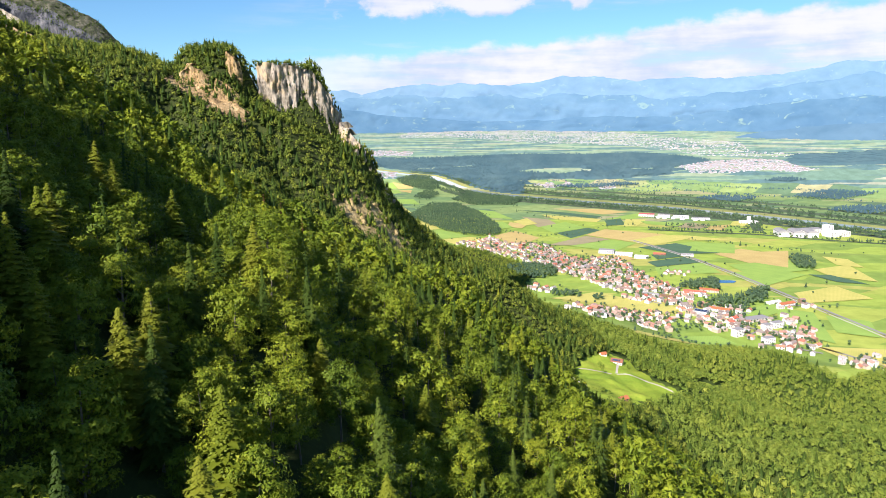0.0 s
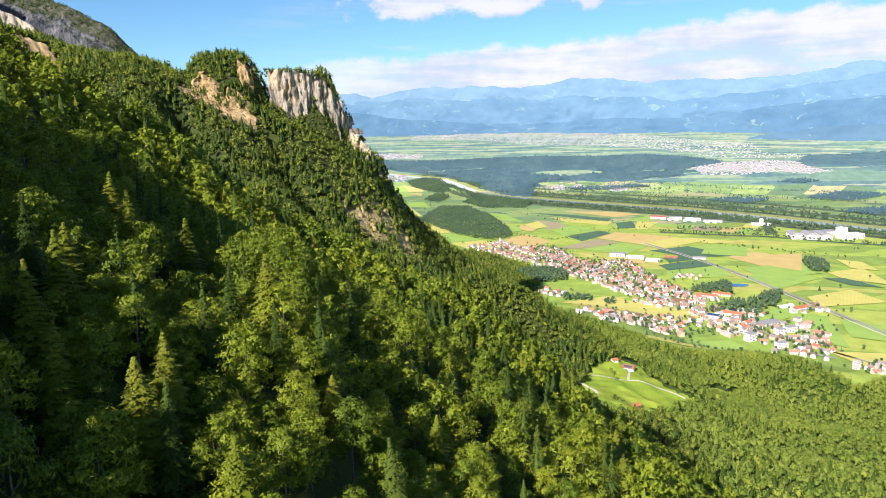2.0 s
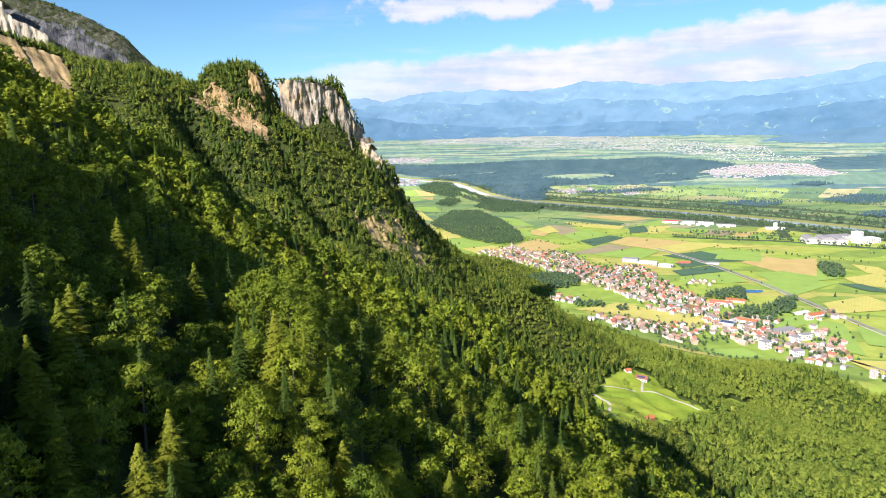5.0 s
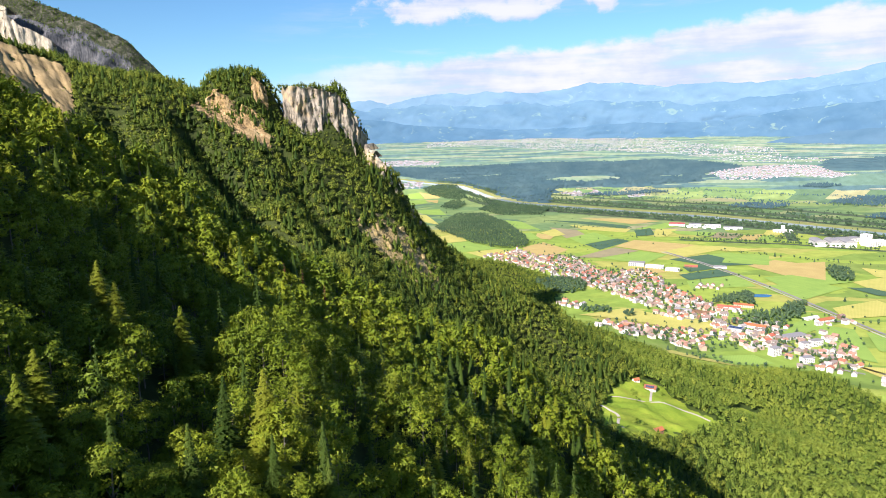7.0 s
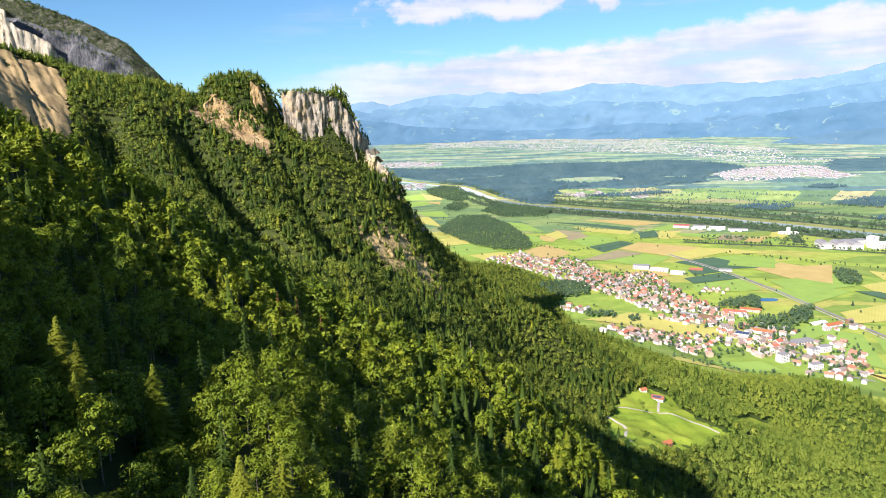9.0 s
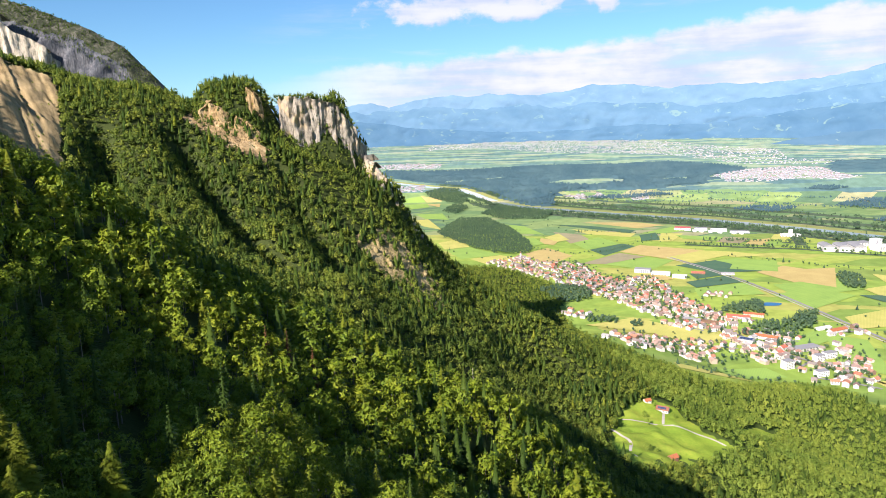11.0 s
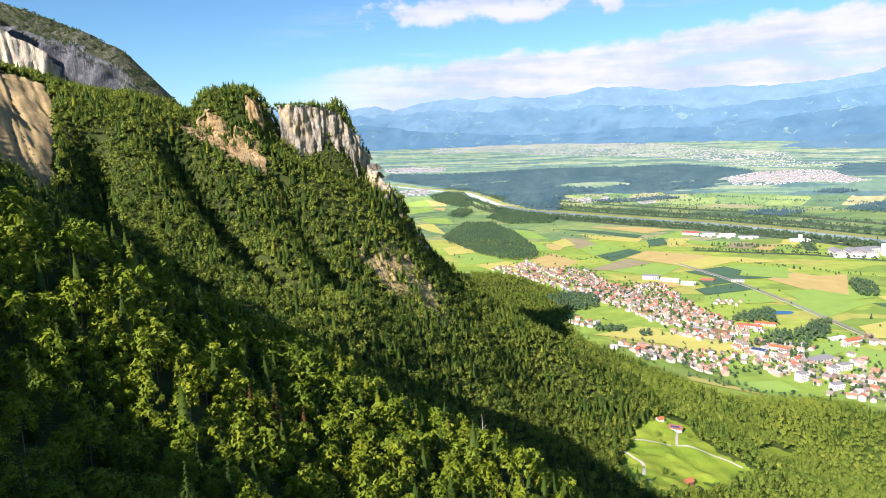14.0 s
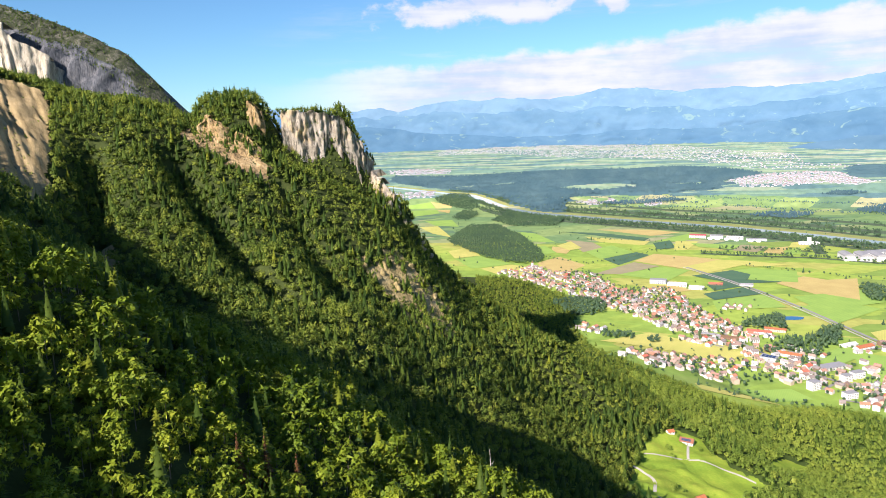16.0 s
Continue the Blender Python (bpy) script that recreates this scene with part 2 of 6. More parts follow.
hay = crop_mat("hay", (0.380, 0.390, 0.098), (0.520, 0.480, 0.140), 0.5)
wheat = crop_mat("wheat", (0.400, 0.310, 0.120), (0.500, 0.400, 0.155), 0.9)
grass_bright = crop_mat("grass_bright", (0.205, 0.335, 0.075), (0.280, 0.415, 0.088), 0.3)
crop = crop_mat("crop", (0.056, 0.118, 0.081), (0.087, 0.161, 0.089), 0.7)
fallow = crop_mat("fallow", (0.248, 0.224, 0.139), (0.334, 0.298, 0.170), 0.2)


def rock_mat(name, a, b, c, green=1.0, stain_shade=0.5, ochre=None):
    """Weathered limestone: cream and grey beds, dark vertical streaks for stains and crack shade, grass where it is
    flat enough.
    """
    m = Mat(name, rough=0.92, spec=0.2)
    v = m.coord((1, 1, 0.16))
    n1, n2 = m.noise(0.07, 7.0, 0.66, m.coord((1, 1, 0.5)), 0.6), m.noise(0.45, 6.0, 0.7, v)
    col = m.ramp(m.math("ADD", m.math("MULTIPLY", n1, 0.6), m.math("MULTIPLY", n2, 0.4)), [(0.36, a), (0.5, b), (0.62, c)])
    if ochre:
        col = m.mix(m.ramp(m.noise(0.045, 4.0, 0.6), [(0.52, (0, 0, 0)), (0.62, (0.8, 0.8, 0.8))]), col, ochre)
    # streaks darken the rock both as stains and as painted shade of cracks
    streak = m.ramp(m.noise(0.30, 5.0, 0.6, m.coord((1, 1, 0.05)), 0.3), [(0.53, (1, 1, 1)), (0.64, (1 - stain_shade, 1 - stain_shade, 1 - stain_shade))])
    col = m.mix(1.0, col, streak, "MULTIPLY")
    g, up = m.n.new("ShaderNodeNewGeometry"), m.n.new("ShaderNodeSeparateXYZ")
    m.l.new(g.outputs["Normal"], up.inputs[0])
    f = m.math("ADD", up.outputs[2], m.math("MULTIPLY", m.noise(0.12, 6.0, 0.72), 0.9))
    col = m.mix(m.ramp(f, [(green, (0, 0, 0)), (green + 0.08, (1, 1, 1))]), col, (0.070, 0.105, 0.022))
    m.color(col).bump(m.noise(0.7, 8.0, 0.72, m.coord((1, 1, 0.35))), 1.0, 1.6)
    return m.mat


cliff_rock = rock_mat("cliff_rock", (0.126, 0.110, 0.086), (0.318, 0.286, 0.222), (0.450, 0.416, 0.346), 1.0, 0.66, (0.470, 0.370, 0.215))
ochre_rock = rock_mat("ochre_rock", (0.150, 0.108, 0.056), (0.372, 0.262, 0.122), (0.520, 0.410, 0.230), 1.12, 0.6)
outcrop_rock = rock_mat("outcrop_rock", (0.150, 0.124, 0.052), (0.330, 0.262, 0.116), (0.430, 0.356, 0.196), 1.0, 0.45)
# the peak walls' shade is put into this dark blue-grey
alpine_rock_shade = rock_mat("alpine_rock_shade", (0.050, 0.058, 0.068), (0.098, 0.106, 0.118), (0.200, 0.200, 0.202), 1.08, 0.5)
alpine_turf = rock_mat("alpine_turf", (0.026, 0.036, 0.018), (0.058, 0.066, 0.038), (0.180, 0.170, 0.135), 1.25, 0.3)
# cream that carries the sunlit look of the buttress in its colour
sunlit_rock = rock_mat("sunlit_rock", (0.270, 0.240, 0.180), (0.470, 0.420, 0.315), (0.590, 0.540, 0.430), 1.3, 0.4)


def plain(name, c, rough=0.7, metal=0.0, vary=0.12, scale=0.6):
    m = Mat(name, rough=rough, metal=metal)
    lo, hi = tuple(x * (1 - vary) for x in c), tuple(min(1, x * (1 + vary)) for x in c)
    m.color(m.ramp(m.noise(scale, 5.0, 0.6), [(0.3, lo), (0.7, hi)]))
    return m.mat


def varied(name, stops, rough=0.8):
    """One of several paints or tiles for each house, by the object's own random number."""
    m = Mat(name, rough=rough)
    o, a = m.n.new("ShaderNodeObjectInfo"), m.n.new("ShaderNodeAttribute")
    a.attribute_name = "tint"
    f = m.math("FRACT", m.math("ADD", o.outputs["Random"], a.outputs["Fac"]), 0.0)
    col = m.ramp(f, stops, True)
    m.color(m.mix(1.0, col, m.ramp(m.noise(0.7, 5.0, 0.6), [(0.3, (0.82, 0.82, 0.82)), (0.7, (1.08, 1.08, 1.08))]), "MULTIPLY"))
    return m.mat


house_wall = varied("house_wall", [(0.0, (0.64, 0.62, 0.58)), (0.28, (0.50, 0.43, 0.34)), (0.42, (0.68, 0.67, 0.65)), (0.66, (0.45, 0.36, 0.27)),
                                   (0.75, (0.60, 0.56, 0.50)), (0.92, (0.22, 0.15, 0.10))])
roof_tile = varied("roof_tile", [(0.0, (0.36, 0.21, 0.155)), (0.24, (0.29, 0.205, 0.17)), (0.42, (0.44, 0.20, 0.125)), (0.52, (0.24, 0.205, 0.185)),
                                 (0.7, (0.42, 0.29, 0.23)), (0.82, (0.36, 0.345, 0.335)), (0.95, (0.48, 0.14, 0.09))])
white_wall = plain("white_wall", (0.66, 0.65, 0.63))
grey_roof = plain("grey_roof", (0.27, 0.27, 0.275))
red_roof = plain("red_roof", (0.50, 0.10, 0.10))
orange_roof = plain("orange_roof", (0.38, 0.135, 0.06))
brown_wood = plain("brown_wood", (0.20, 0.12, 0.07))
panel_blue = plain("panel_blue", (0.04, 0.06, 0.13), rough=0.25)
window_glass = plain("window_glass", (0.06, 0.075, 0.09), rough=0.12)
steel = plain("steel", (0.55, 0.57, 0.58), rough=0.4, metal=0.6)


def water_mat(name, c):
    m = Mat(name, rough=0.12, spec=0.5)
    m.color(m.ramp(m.noise(0.01, 4.0, 0.5), [(0.3, c), (0.7, tuple(x * 1.2 for x in c))])).bump(m.noise(0.25, 4.0, 0.6), 0.25, 0.1)
    return m.mat


river_water = water_mat("river_water", (0.30, 0.38, 0.42))
pond_water = water_mat("pond_water", (0.03, 0.12, 0.22))


def distance_haze_mat(name, c, d, scale=0.004, glow=0.0):
    """Far distance: kilometres of summer air are painted into the colour and the glow."""
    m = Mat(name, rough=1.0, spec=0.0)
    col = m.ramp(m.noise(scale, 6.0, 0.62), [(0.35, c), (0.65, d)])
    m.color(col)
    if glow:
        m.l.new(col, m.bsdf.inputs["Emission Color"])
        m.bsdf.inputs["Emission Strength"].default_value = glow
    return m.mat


# ---- geometry helpers ----
def mesh_np(name, verts, faces, mats, index=None, tint=None, smooth=False, parent=None, label=""):
    """One mesh object from arrays of corners and of faces that all have the same number of corners."""
    v, f = np.asarray(verts, np.float32).reshape(-1, 3), np.asarray(faces, np.int32)
    me = bpy.data.meshes.new(name)
    me.vertices.add(len(v)), me.loops.add(f.size), me.polygons.add(len(f))
    me.vertices.foreach_set("co", v.ravel())
    me.loops.foreach_set("vertex_index", f.ravel())
    me.polygons.foreach_set("loop_start", np.arange(0, f.size, f.shape[1], dtype=np.int32))
    if index is not None:
        me.polygons.foreach_set("material_index", np.asarray(index, np.int32))
    if smooth:
        me.polygons.foreach_set("use_smooth", np.ones(len(f), bool))
    for m in (mats if isinstance(mats, (list, tuple)) else [mats]):
        me.materials.append(m)
    if tint is not None:
        me.attributes.new("tint", "FLOAT", "POINT").data.foreach_set("value", np.asarray(tint, np.float32))
    me.update(calc_edges=True)
    ob = new(name, me)
    ob.parent = parent
    if label:
        ob["label"] = label
    return ob


def part(name, bm, material, parent, label="", smooth=False):
    me = bpy.data.meshes.new(name)
    bm.to_mesh(me)
    bm.free()
    me.materials.append(material)
    for p in me.polygons:
        p.use_smooth = smooth
    ob = new(name, me)
    ob.parent = parent
    if label:
        ob["label"] = label
    return ob


def empty(name, m, label, category, group="", kind=""):
    ob = new(name)
    ob.matrix_basis = m
    return tagged(ob, label, category, group, kind)


def box(bm, x0, y0, z0, x1, y1, z1):
    vs = [bm.verts.new(p) for p in ((x0, y0, z0), (x1, y0, z0), (x1, y1, z0), (x0, y1, z0), (x0, y0, z1), (x1, y0, z1), (x1, y1, z1), (x0, y1, z1))]
    for q in ((3, 2, 1, 0), (4, 5, 6, 7), (0, 1, 5, 4), (1, 2, 6, 5), (2, 3, 7, 6), (3, 0, 4, 7)):
        bm.faces.new([vs[i] for i in q])


def lattice(ix, iy, seed):
    n = (ix.astype(np.int64) * 374761393 + iy.astype(np.int64) * 668265263 + seed * 974634777) & 0xFFFFFFFF
    n = ((n ^ (n >> 13)) * 1274126177) & 0xFFFFFFFF
    return ((n ^ (n >> 16)) & 0xFFFF) / 65535.0


def vnoise(x, y, seed=0):
    """Smooth value noise from 0 to 1 with a step of one."""
    x, y = np.asarray(x, float), np.asarray(y, float)
    ix, iy = np.floor(x), np.floor(y)
    fx, fy = x - ix, y - iy
    fx, fy = fx * fx * (3 - 2 * fx), fy * fy * (3 - 2 * fy)
    a, b = lattice(ix, iy, seed), lattice(ix + 1, iy, seed)
    c, d = lattice(ix, iy + 1, seed), lattice(ix + 1, iy + 1, seed)
    return (a * (1 - fx) + b * fx) * (1 - fy) + (c * (1 - fx) + d * fx) * fy


def fbm(x, y, seed=0, octaves=4):
    return sum(vnoise(x * 2 ** k, y * 2 ** k, seed + k) * 0.5 ** k for k in range(octaves)) / sum(0.5 ** k for k in range(octaves))


def inside(x, y, poly):
    """Which of the points lie in the outline."""
    x, y, hit = np.asarray(x, float), np.asarray(y, float), None
    hit = np.zeros(x.shape, bool)
    for (x0, y0), (x1, y1) in zip(poly, poly[1:] + poly[:1]):
        if y0 == y1:
            continue
        hit ^= ((y0 > y) != (y1 > y)) & (x < (x1 - x0) * (y - y0) / (y1 - y0) + x0)
    return hit


def off_line(x, y, line):
    """Distance from a polyline."""
    best = np.full(np.shape(x), 1e9)
    for (x0, y0), (x1, y1) in zip(line, line[1:]):
        dx, dy = x1 - x0, y1 - y0
        t = np.clip(((x - x0) * dx + (y - y0) * dy) / (dx * dx + dy * dy), 0, 1)
        best = np.minimum(best, np.hypot(x - x0 - t * dx, y - y0 - t * dy))
    return best


# ---- lie of the land ----
EAST = np.array([-900, -500, -330, -210, -110, -20, 80, 220, 480, 1000.0])
NORTH = np.array([-150, 90, 230, 370, 520, 700, 870, 1020, 1230, 1600.0])
HEIGHT = np.array([
    [782, 621, 555, 505, 459, 413, 341, 243, 122, 22],
    [773, 619, 553, 494, 432, 380, 334, 220, 103, 2],
    [768, 611, 522, 478, 409, 358, 286, 186, 89, 3],
    [761, 582, 496, 439, 387, 335, 268, 144, 76, 6],
    [756, 536, 438, 357, 314, 245, 181, 118, 63, -7],
    [725, 502, 396, 342, 293, 214, 157, 102, 77, -10],
    [685, 505, 427, 358, 285, 220, 132, 97, 8, -3],
    [636, 518, 472, 419, 333, 228, 169, 95, 24, -9],
    [588, 452, 391, 312, 236, 193, 98, 48, 8, 3],
    [521, 329, 225, 128, 63, 33, 16, 7, 2, 1]
], float)


def weights(knots, x):
    """Natural cubic spline weights of each knot for each x."""
    n, h = len(knots), np.diff(knots)
    a, b = np.eye(n), np.zeros((n, n))
    for i in range(1, n - 1):
        a[i, i - 1:i + 2] = h[i - 1], 2 * (h[i - 1] + h[i]), h[i]
        b[i, i - 1:i + 2] = 6 / h[i - 1], -6 / h[i - 1] - 6 / h[i], 6 / h[i]
    m = np.linalg.solve(a, b)
    x = np.clip(np.ravel(x), knots[0], knots[-1])
    i = np.clip(np.searchsorted(knots, x) - 1, 0, n - 2)
    s = h[i]
    p = ((knots[i + 1] - x) / s)[:, None]
    q = 1 - p
    eye = np.eye(n)
    return p * eye[i] + q * eye[i + 1] + ((p ** 3 - p) * m[i] + (q ** 3 - q) * m[i + 1]) * (s * s / 6)[:, None]


def smooth(a, b, x):
    t = np.clip((np.asarray(x, float) - a) / (b - a), 0, 1)
    return t * t * (3 - 2 * t)


GULLIES_AND_SHADE_RIDGES = [  # course, depth (below zero: an added ridge), half width
    ([(-262, 992), (-215, 1002), (-165, 1030), (-140, 1060)], 14, 18),
    ([(-422, 841), (-380, 767), (-328, 660), (-296, 629), (-230, 590)], 28, 20),
    ([(-45, 250), (-38, 219), (-25, 167), (-16, 138), (-6, 113), (4, 88)], 5, 9),
    ([(-70, 189), (-52, 131), (-42, 112), (-34, 96)], 5, 8),
    ([(-345, 890), (-321, 858), (-270, 804), (-226, 752), (-174, 715)], 34, 24),
    ([(-238, 928), (-187, 864), (-142, 782)], 18, 18),
    # three unseen ridges, added to throw shade on the near slope's left
    ([(-170, 0), (-100, 48)], -8, 26),
    ([(-140, -20), (-54, 38)], -34, 14),
    ([(-320, -10), (-190, 70), (-150, 90)], -22, 30),
    ([(-75, 5), (-35, 30), (0, 22), (60, 52)], 30, 34),
]


# finer relief of the near slope: spurs and the hollow under the flight path
RELIEF_EAST = np.array([-180, -150, -120, -90, -60, -30, 0, 30, 60, 95, 135.0])
RELIEF_NORTH = np.array([25, 60, 95, 130, 165, 205, 250, 300, 345, 390, 450.0])
RELIEF = np.pad(np.array([
    [-3, -6, -10, -14, -17, -18, -16, -12, -6],
    [-1, -4, -7, -13, -14, -19, -20, -15, -7],
    [-1, -2, -4, -7, -7, -17, -21, -16, -7],
    [0, 0, 0, -1, -1, -13, -15, -10, -5],
    [0, 1, 3, 7, 5, 0, -4, -3, -2],
    [0, -1, 2, 2, 3, 2, 0, 2, 0],
    [1, -2, -1, 0, -2, -1, 0, 0, 0],
    [0, 2, -1, -6, -7, -2, -1, -2, -1],
    [-1, -2, -5, 1, -5, -2, 0, 0, 0],
    [-1, -3, -6, 1, 1, 2, 2, 0, 0]], float), ((0, 1), (1, 1)))


MOUNDS = [(-318, 1016, 52, 50), (-212, 1082, 72, 42), (-176, 1100, 40, 34), (-126, 1066, 28, 30), (-98, 1090, 12, 26), (8, 1106, 10, 60),
          (-165, 100, 10, 62), (-232, 195, 7, 62)]   # knob, cliff top, ridge; last two: unseen rises added to shade the near slope


def ground(x, y):
    """Height of the land."""
    x, y = np.asarray(x, float), np.asarray(y, float)
    z = np.einsum("ki,ij,kj->k", weights(NORTH, y), HEIGHT, weights(EAST, x)).reshape(x.shape)
    z = z * (1 - smooth(1600, 2500, y)) * (1 - smooth(-700, -2600, y) * 0.6)
    z = z + np.einsum("ki,ij,kj->k", weights(RELIEF_NORTH, y), RELIEF, weights(RELIEF_EAST, x)).reshape(x.shape)
    rough = smooth(25, 120, z)
    z = z + rough * ((fbm(x / 85, y / 85, 3, 4) - 0.5) * 30 + (vnoise(x / 17, y / 17, 9) - 0.5) * 4)
    for line, depth, wide in GULLIES_AND_SHADE_RIDGES:
        z = z - depth * np.exp(-(off_line(x, y, line) / wide) ** 2)
    for mx, my, rise, wide in MOUNDS:
        z = z + rise * np.exp(-(((x - mx) ** 2 + (y - my) ** 2) / wide ** 2) ** 2.2)
    z = np.where(z > 14, z, np.where(z > 0, z * z / 14 * smooth(0, 14, z), 0))
    return z


def ground1(x, y):
    return float(ground(np.array([x]), np.array([y]))[0])


# The lens reaches 5 km: land further off than 4 km is drawn in towards the hub, true to direction
HUB = np.array([-1.5, 38.0, 453.0])
NEAR, REACH = 4000.0, 850.0


def far(p):
    p = np.asarray(p, float).reshape(-1, 3) - HUB
    d = np.hypot(p[:, 0], p[:, 1])
    k = np.where(d > NEAR, (NEAR + REACH * (1 - NEAR / np.maximum(d, 1))) / np.maximum(d, 1), 1.0)
    return HUB + p * k[:, None]


def grid_faces(nx, ny):
    i = (np.arange(ny - 1)[:, None] * nx + np.arange(nx - 1)[None]).ravel()
    return np.stack([i, i + 1, i + nx + 1, i + nx], 1)


def spread(a, b, n, power=2.2):
    return a + (b - a) * np.linspace(0, 1, n)[1:] ** power


xs = np.concatenate([-spread(900, 16000, 34)[::-1], np.arange(-900, 1001, 11.0), spread(1000, 16000, 40)])
ys = np.concatenate([-spread(150, 16000, 22)[::-1], np.arange(-150, 1601, 11.0), spread(1601, 40000, 170, 2.6)])
gx, gy = np.meshgrid(xs, ys)
gz = ground(gx.ravel(), gy.ravel())
faces = grid_faces(len(xs), len(ys))
mid_x, mid_y = gx.ravel()[faces].mean(1), gy.ravel()[faces].mean(1)
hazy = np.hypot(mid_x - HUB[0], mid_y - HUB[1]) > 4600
WOOD_EDGE = [(-700, 2300), (-60, 2260), (40, 2250), (130, 2150), (215, 1990), (240, 1830), (205, 1700), (215, 1520), (262, 1369), (310, 1262), (350, 1180), (384, 1132), (465, 1148), (552, 1190), (590, 1150), (593, 1085),
             (627, 1031), (660, 1060), (740, 1095), (800, 1090), (800, -400), (-1200, -400), (-1200, 2000)]
CLEARING = [(124, 717), (149, 795), (172, 857), (192, 895), (221, 924), (250, 920), (255, 880), (266, 848), (285, 820), (255, 790), (207, 755), (187, 740), (150, 700)]
CLEARING_EAST = [(323, 895), (376, 954), (400, 948), (377, 908), (317, 854)]
CLEARING_SOUTH = [(460, 835), (500, 848), (470, 795), (449, 799)]
mat_i = np.where(inside(mid_x, mid_y, WOOD_EDGE), 0, 1)
mat_i = np.where(inside(mid_x, mid_y, CLEARING) | inside(mid_x, mid_y, CLEARING_EAST) | inside(mid_x, mid_y, CLEARING_SOUTH), 2, mat_i)
mat_i = np.where((mat_i == 0) & (mid_x > 150) & (mid_x - 100 > (700 - mid_y) * 0.3), 4, mat_i)
mat_i = np.where((mat_i == 1) & (np.hypot(mid_x, mid_y) + 260 * fbm(mid_x / 300, mid_y / 300, 15, 2) > 3050), 5, mat_i)
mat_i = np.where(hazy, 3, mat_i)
land = mesh_np("ground", far(np.stack([gx.ravel(), gy.ravel(), gz], 1)), faces, [forest_floor, valley_meadow, pasture, far_meadow_hazed, wood_floor, plain_meadow_hazed], mat_i, smooth=True)
land.data.attributes.new("plan", "FLOAT_VECTOR", "POINT").data.foreach_set("vector", np.stack([gx.ravel(), gy.ravel(), gz * 0], 1).astype(np.float32).ravel())
tagged(land, "wooded mountain flank falling to a green valley floor of meadows", "ground", kind="structure")

# ---- far mountains ----
SKYLINE = [(-60, 2.0), (-30, 1.8), (-14, 1.5), (-9.5, 1.29), (-7.5, 1.51), (-6.4, 1.22), (-5.0, 1.45), (-3.2, 1.85), (-1.4, 2.02), (-0.1, 1.68), (1.3, 1.91),
           (3.1, 1.99), (4.4, 1.73), (6.2, 1.86), (8.0, 2.06), (9.7, 2.56), (11.0, 2.3), (12.2, 2.43), (15.2, 1.94), (17.6, 2.22), (21.5, 2.06),
           (23.7, 2.2), (25.8, 2.37), (27.2, 2.49), (29.4, 3.04), (33, 2.8), (45, 2.2), (80, 2.0)]


def range_of_hills(name, crest, base, r_top, r_base, rows, material, seed, label, jag=0.1, relief=34):
    az = np.arange(crest[0][0], crest[-1][0] + 0.01, 0.16)
    top = np.interp(az, [c[0] for c in crest], [c[1] for c in crest])
    top = top + (fbm(az * 1.1, az * 0 + 7, seed, 5) - 0.5) * jag * 2.4 + 0.09
    v = []
    for k in range(rows):
        s = k / (rows - 1)
        el = base + (top - base) * s ** 0.85
        bend = (fbm(az * 0.5, az * 0 + s * 2.0, seed + 2, 3) - 0.5) * 3.0
        rib = (0.45 - np.abs(fbm(az * 0.55 + bend + s * 0.6, az * 0 + s * 3.2, seed + 5, 5) - 0.5) * 3.2) * relief * math.sin(math.pi * min(1, s * 1.02)) ** 0.7
        r = r_base + (r_top - r_base) * s + rib
        a = np.radians(az)
        v.append(np.stack([HUB[0] + np.sin(a) * r, HUB[1] + np.cos(a) * r, HUB[2] + np.tan(np.radians(el)) * r], 1))
    ob = mesh_np(name, np.concatenate(v), grid_faces(len(az), rows), material, smooth=True)
    return tagged(ob, label, "mountains", kind="structure")


def hazed_mountain_mat(name, low, high, meadow, share, glow, wood=None):
    """Wooded mountain slopes far off, with paler alps and, high up, bare ridges; haze is put into colour and glow."""
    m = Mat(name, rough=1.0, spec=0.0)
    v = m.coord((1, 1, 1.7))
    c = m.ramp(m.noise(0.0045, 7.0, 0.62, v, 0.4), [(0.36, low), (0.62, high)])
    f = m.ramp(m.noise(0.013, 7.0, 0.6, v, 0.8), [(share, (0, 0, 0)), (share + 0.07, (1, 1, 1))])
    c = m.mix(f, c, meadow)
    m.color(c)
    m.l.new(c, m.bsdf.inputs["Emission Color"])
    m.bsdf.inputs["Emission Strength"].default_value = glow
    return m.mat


# blue base colours and emission paint the haze over these ranges
air_far = hazed_mountain_mat("air_far", (0.078, 0.140, 0.198), (0.098, 0.165, 0.222), (0.112, 0.182, 0.222), 0.60, 0.66)
air_mid = hazed_mountain_mat("air_mid", (0.060, 0.120, 0.180), (0.078, 0.144, 0.204), (0.112, 0.184, 0.196), 0.60, 0.60)
air_low = hazed_mountain_mat("air_low", (0.048, 0.102, 0.160), (0.064, 0.124, 0.182), (0.110, 0.176, 0.176), 0.60, 0.52)
range_of_hills("mountain_range", SKYLINE, -2.1, 4820, 4740, 22, air_far, 11, "far alpine range painted in haze blue", 0.14, 26)
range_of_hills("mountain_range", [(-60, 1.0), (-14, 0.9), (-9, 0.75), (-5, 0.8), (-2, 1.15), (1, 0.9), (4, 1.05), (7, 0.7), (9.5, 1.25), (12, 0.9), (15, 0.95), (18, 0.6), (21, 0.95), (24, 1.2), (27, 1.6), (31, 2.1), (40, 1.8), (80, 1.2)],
               -2.2, 4720, 4665, 18, air_mid, 19, "nearer wooded range with pale alps, painted haze blue", 0.2, 24)
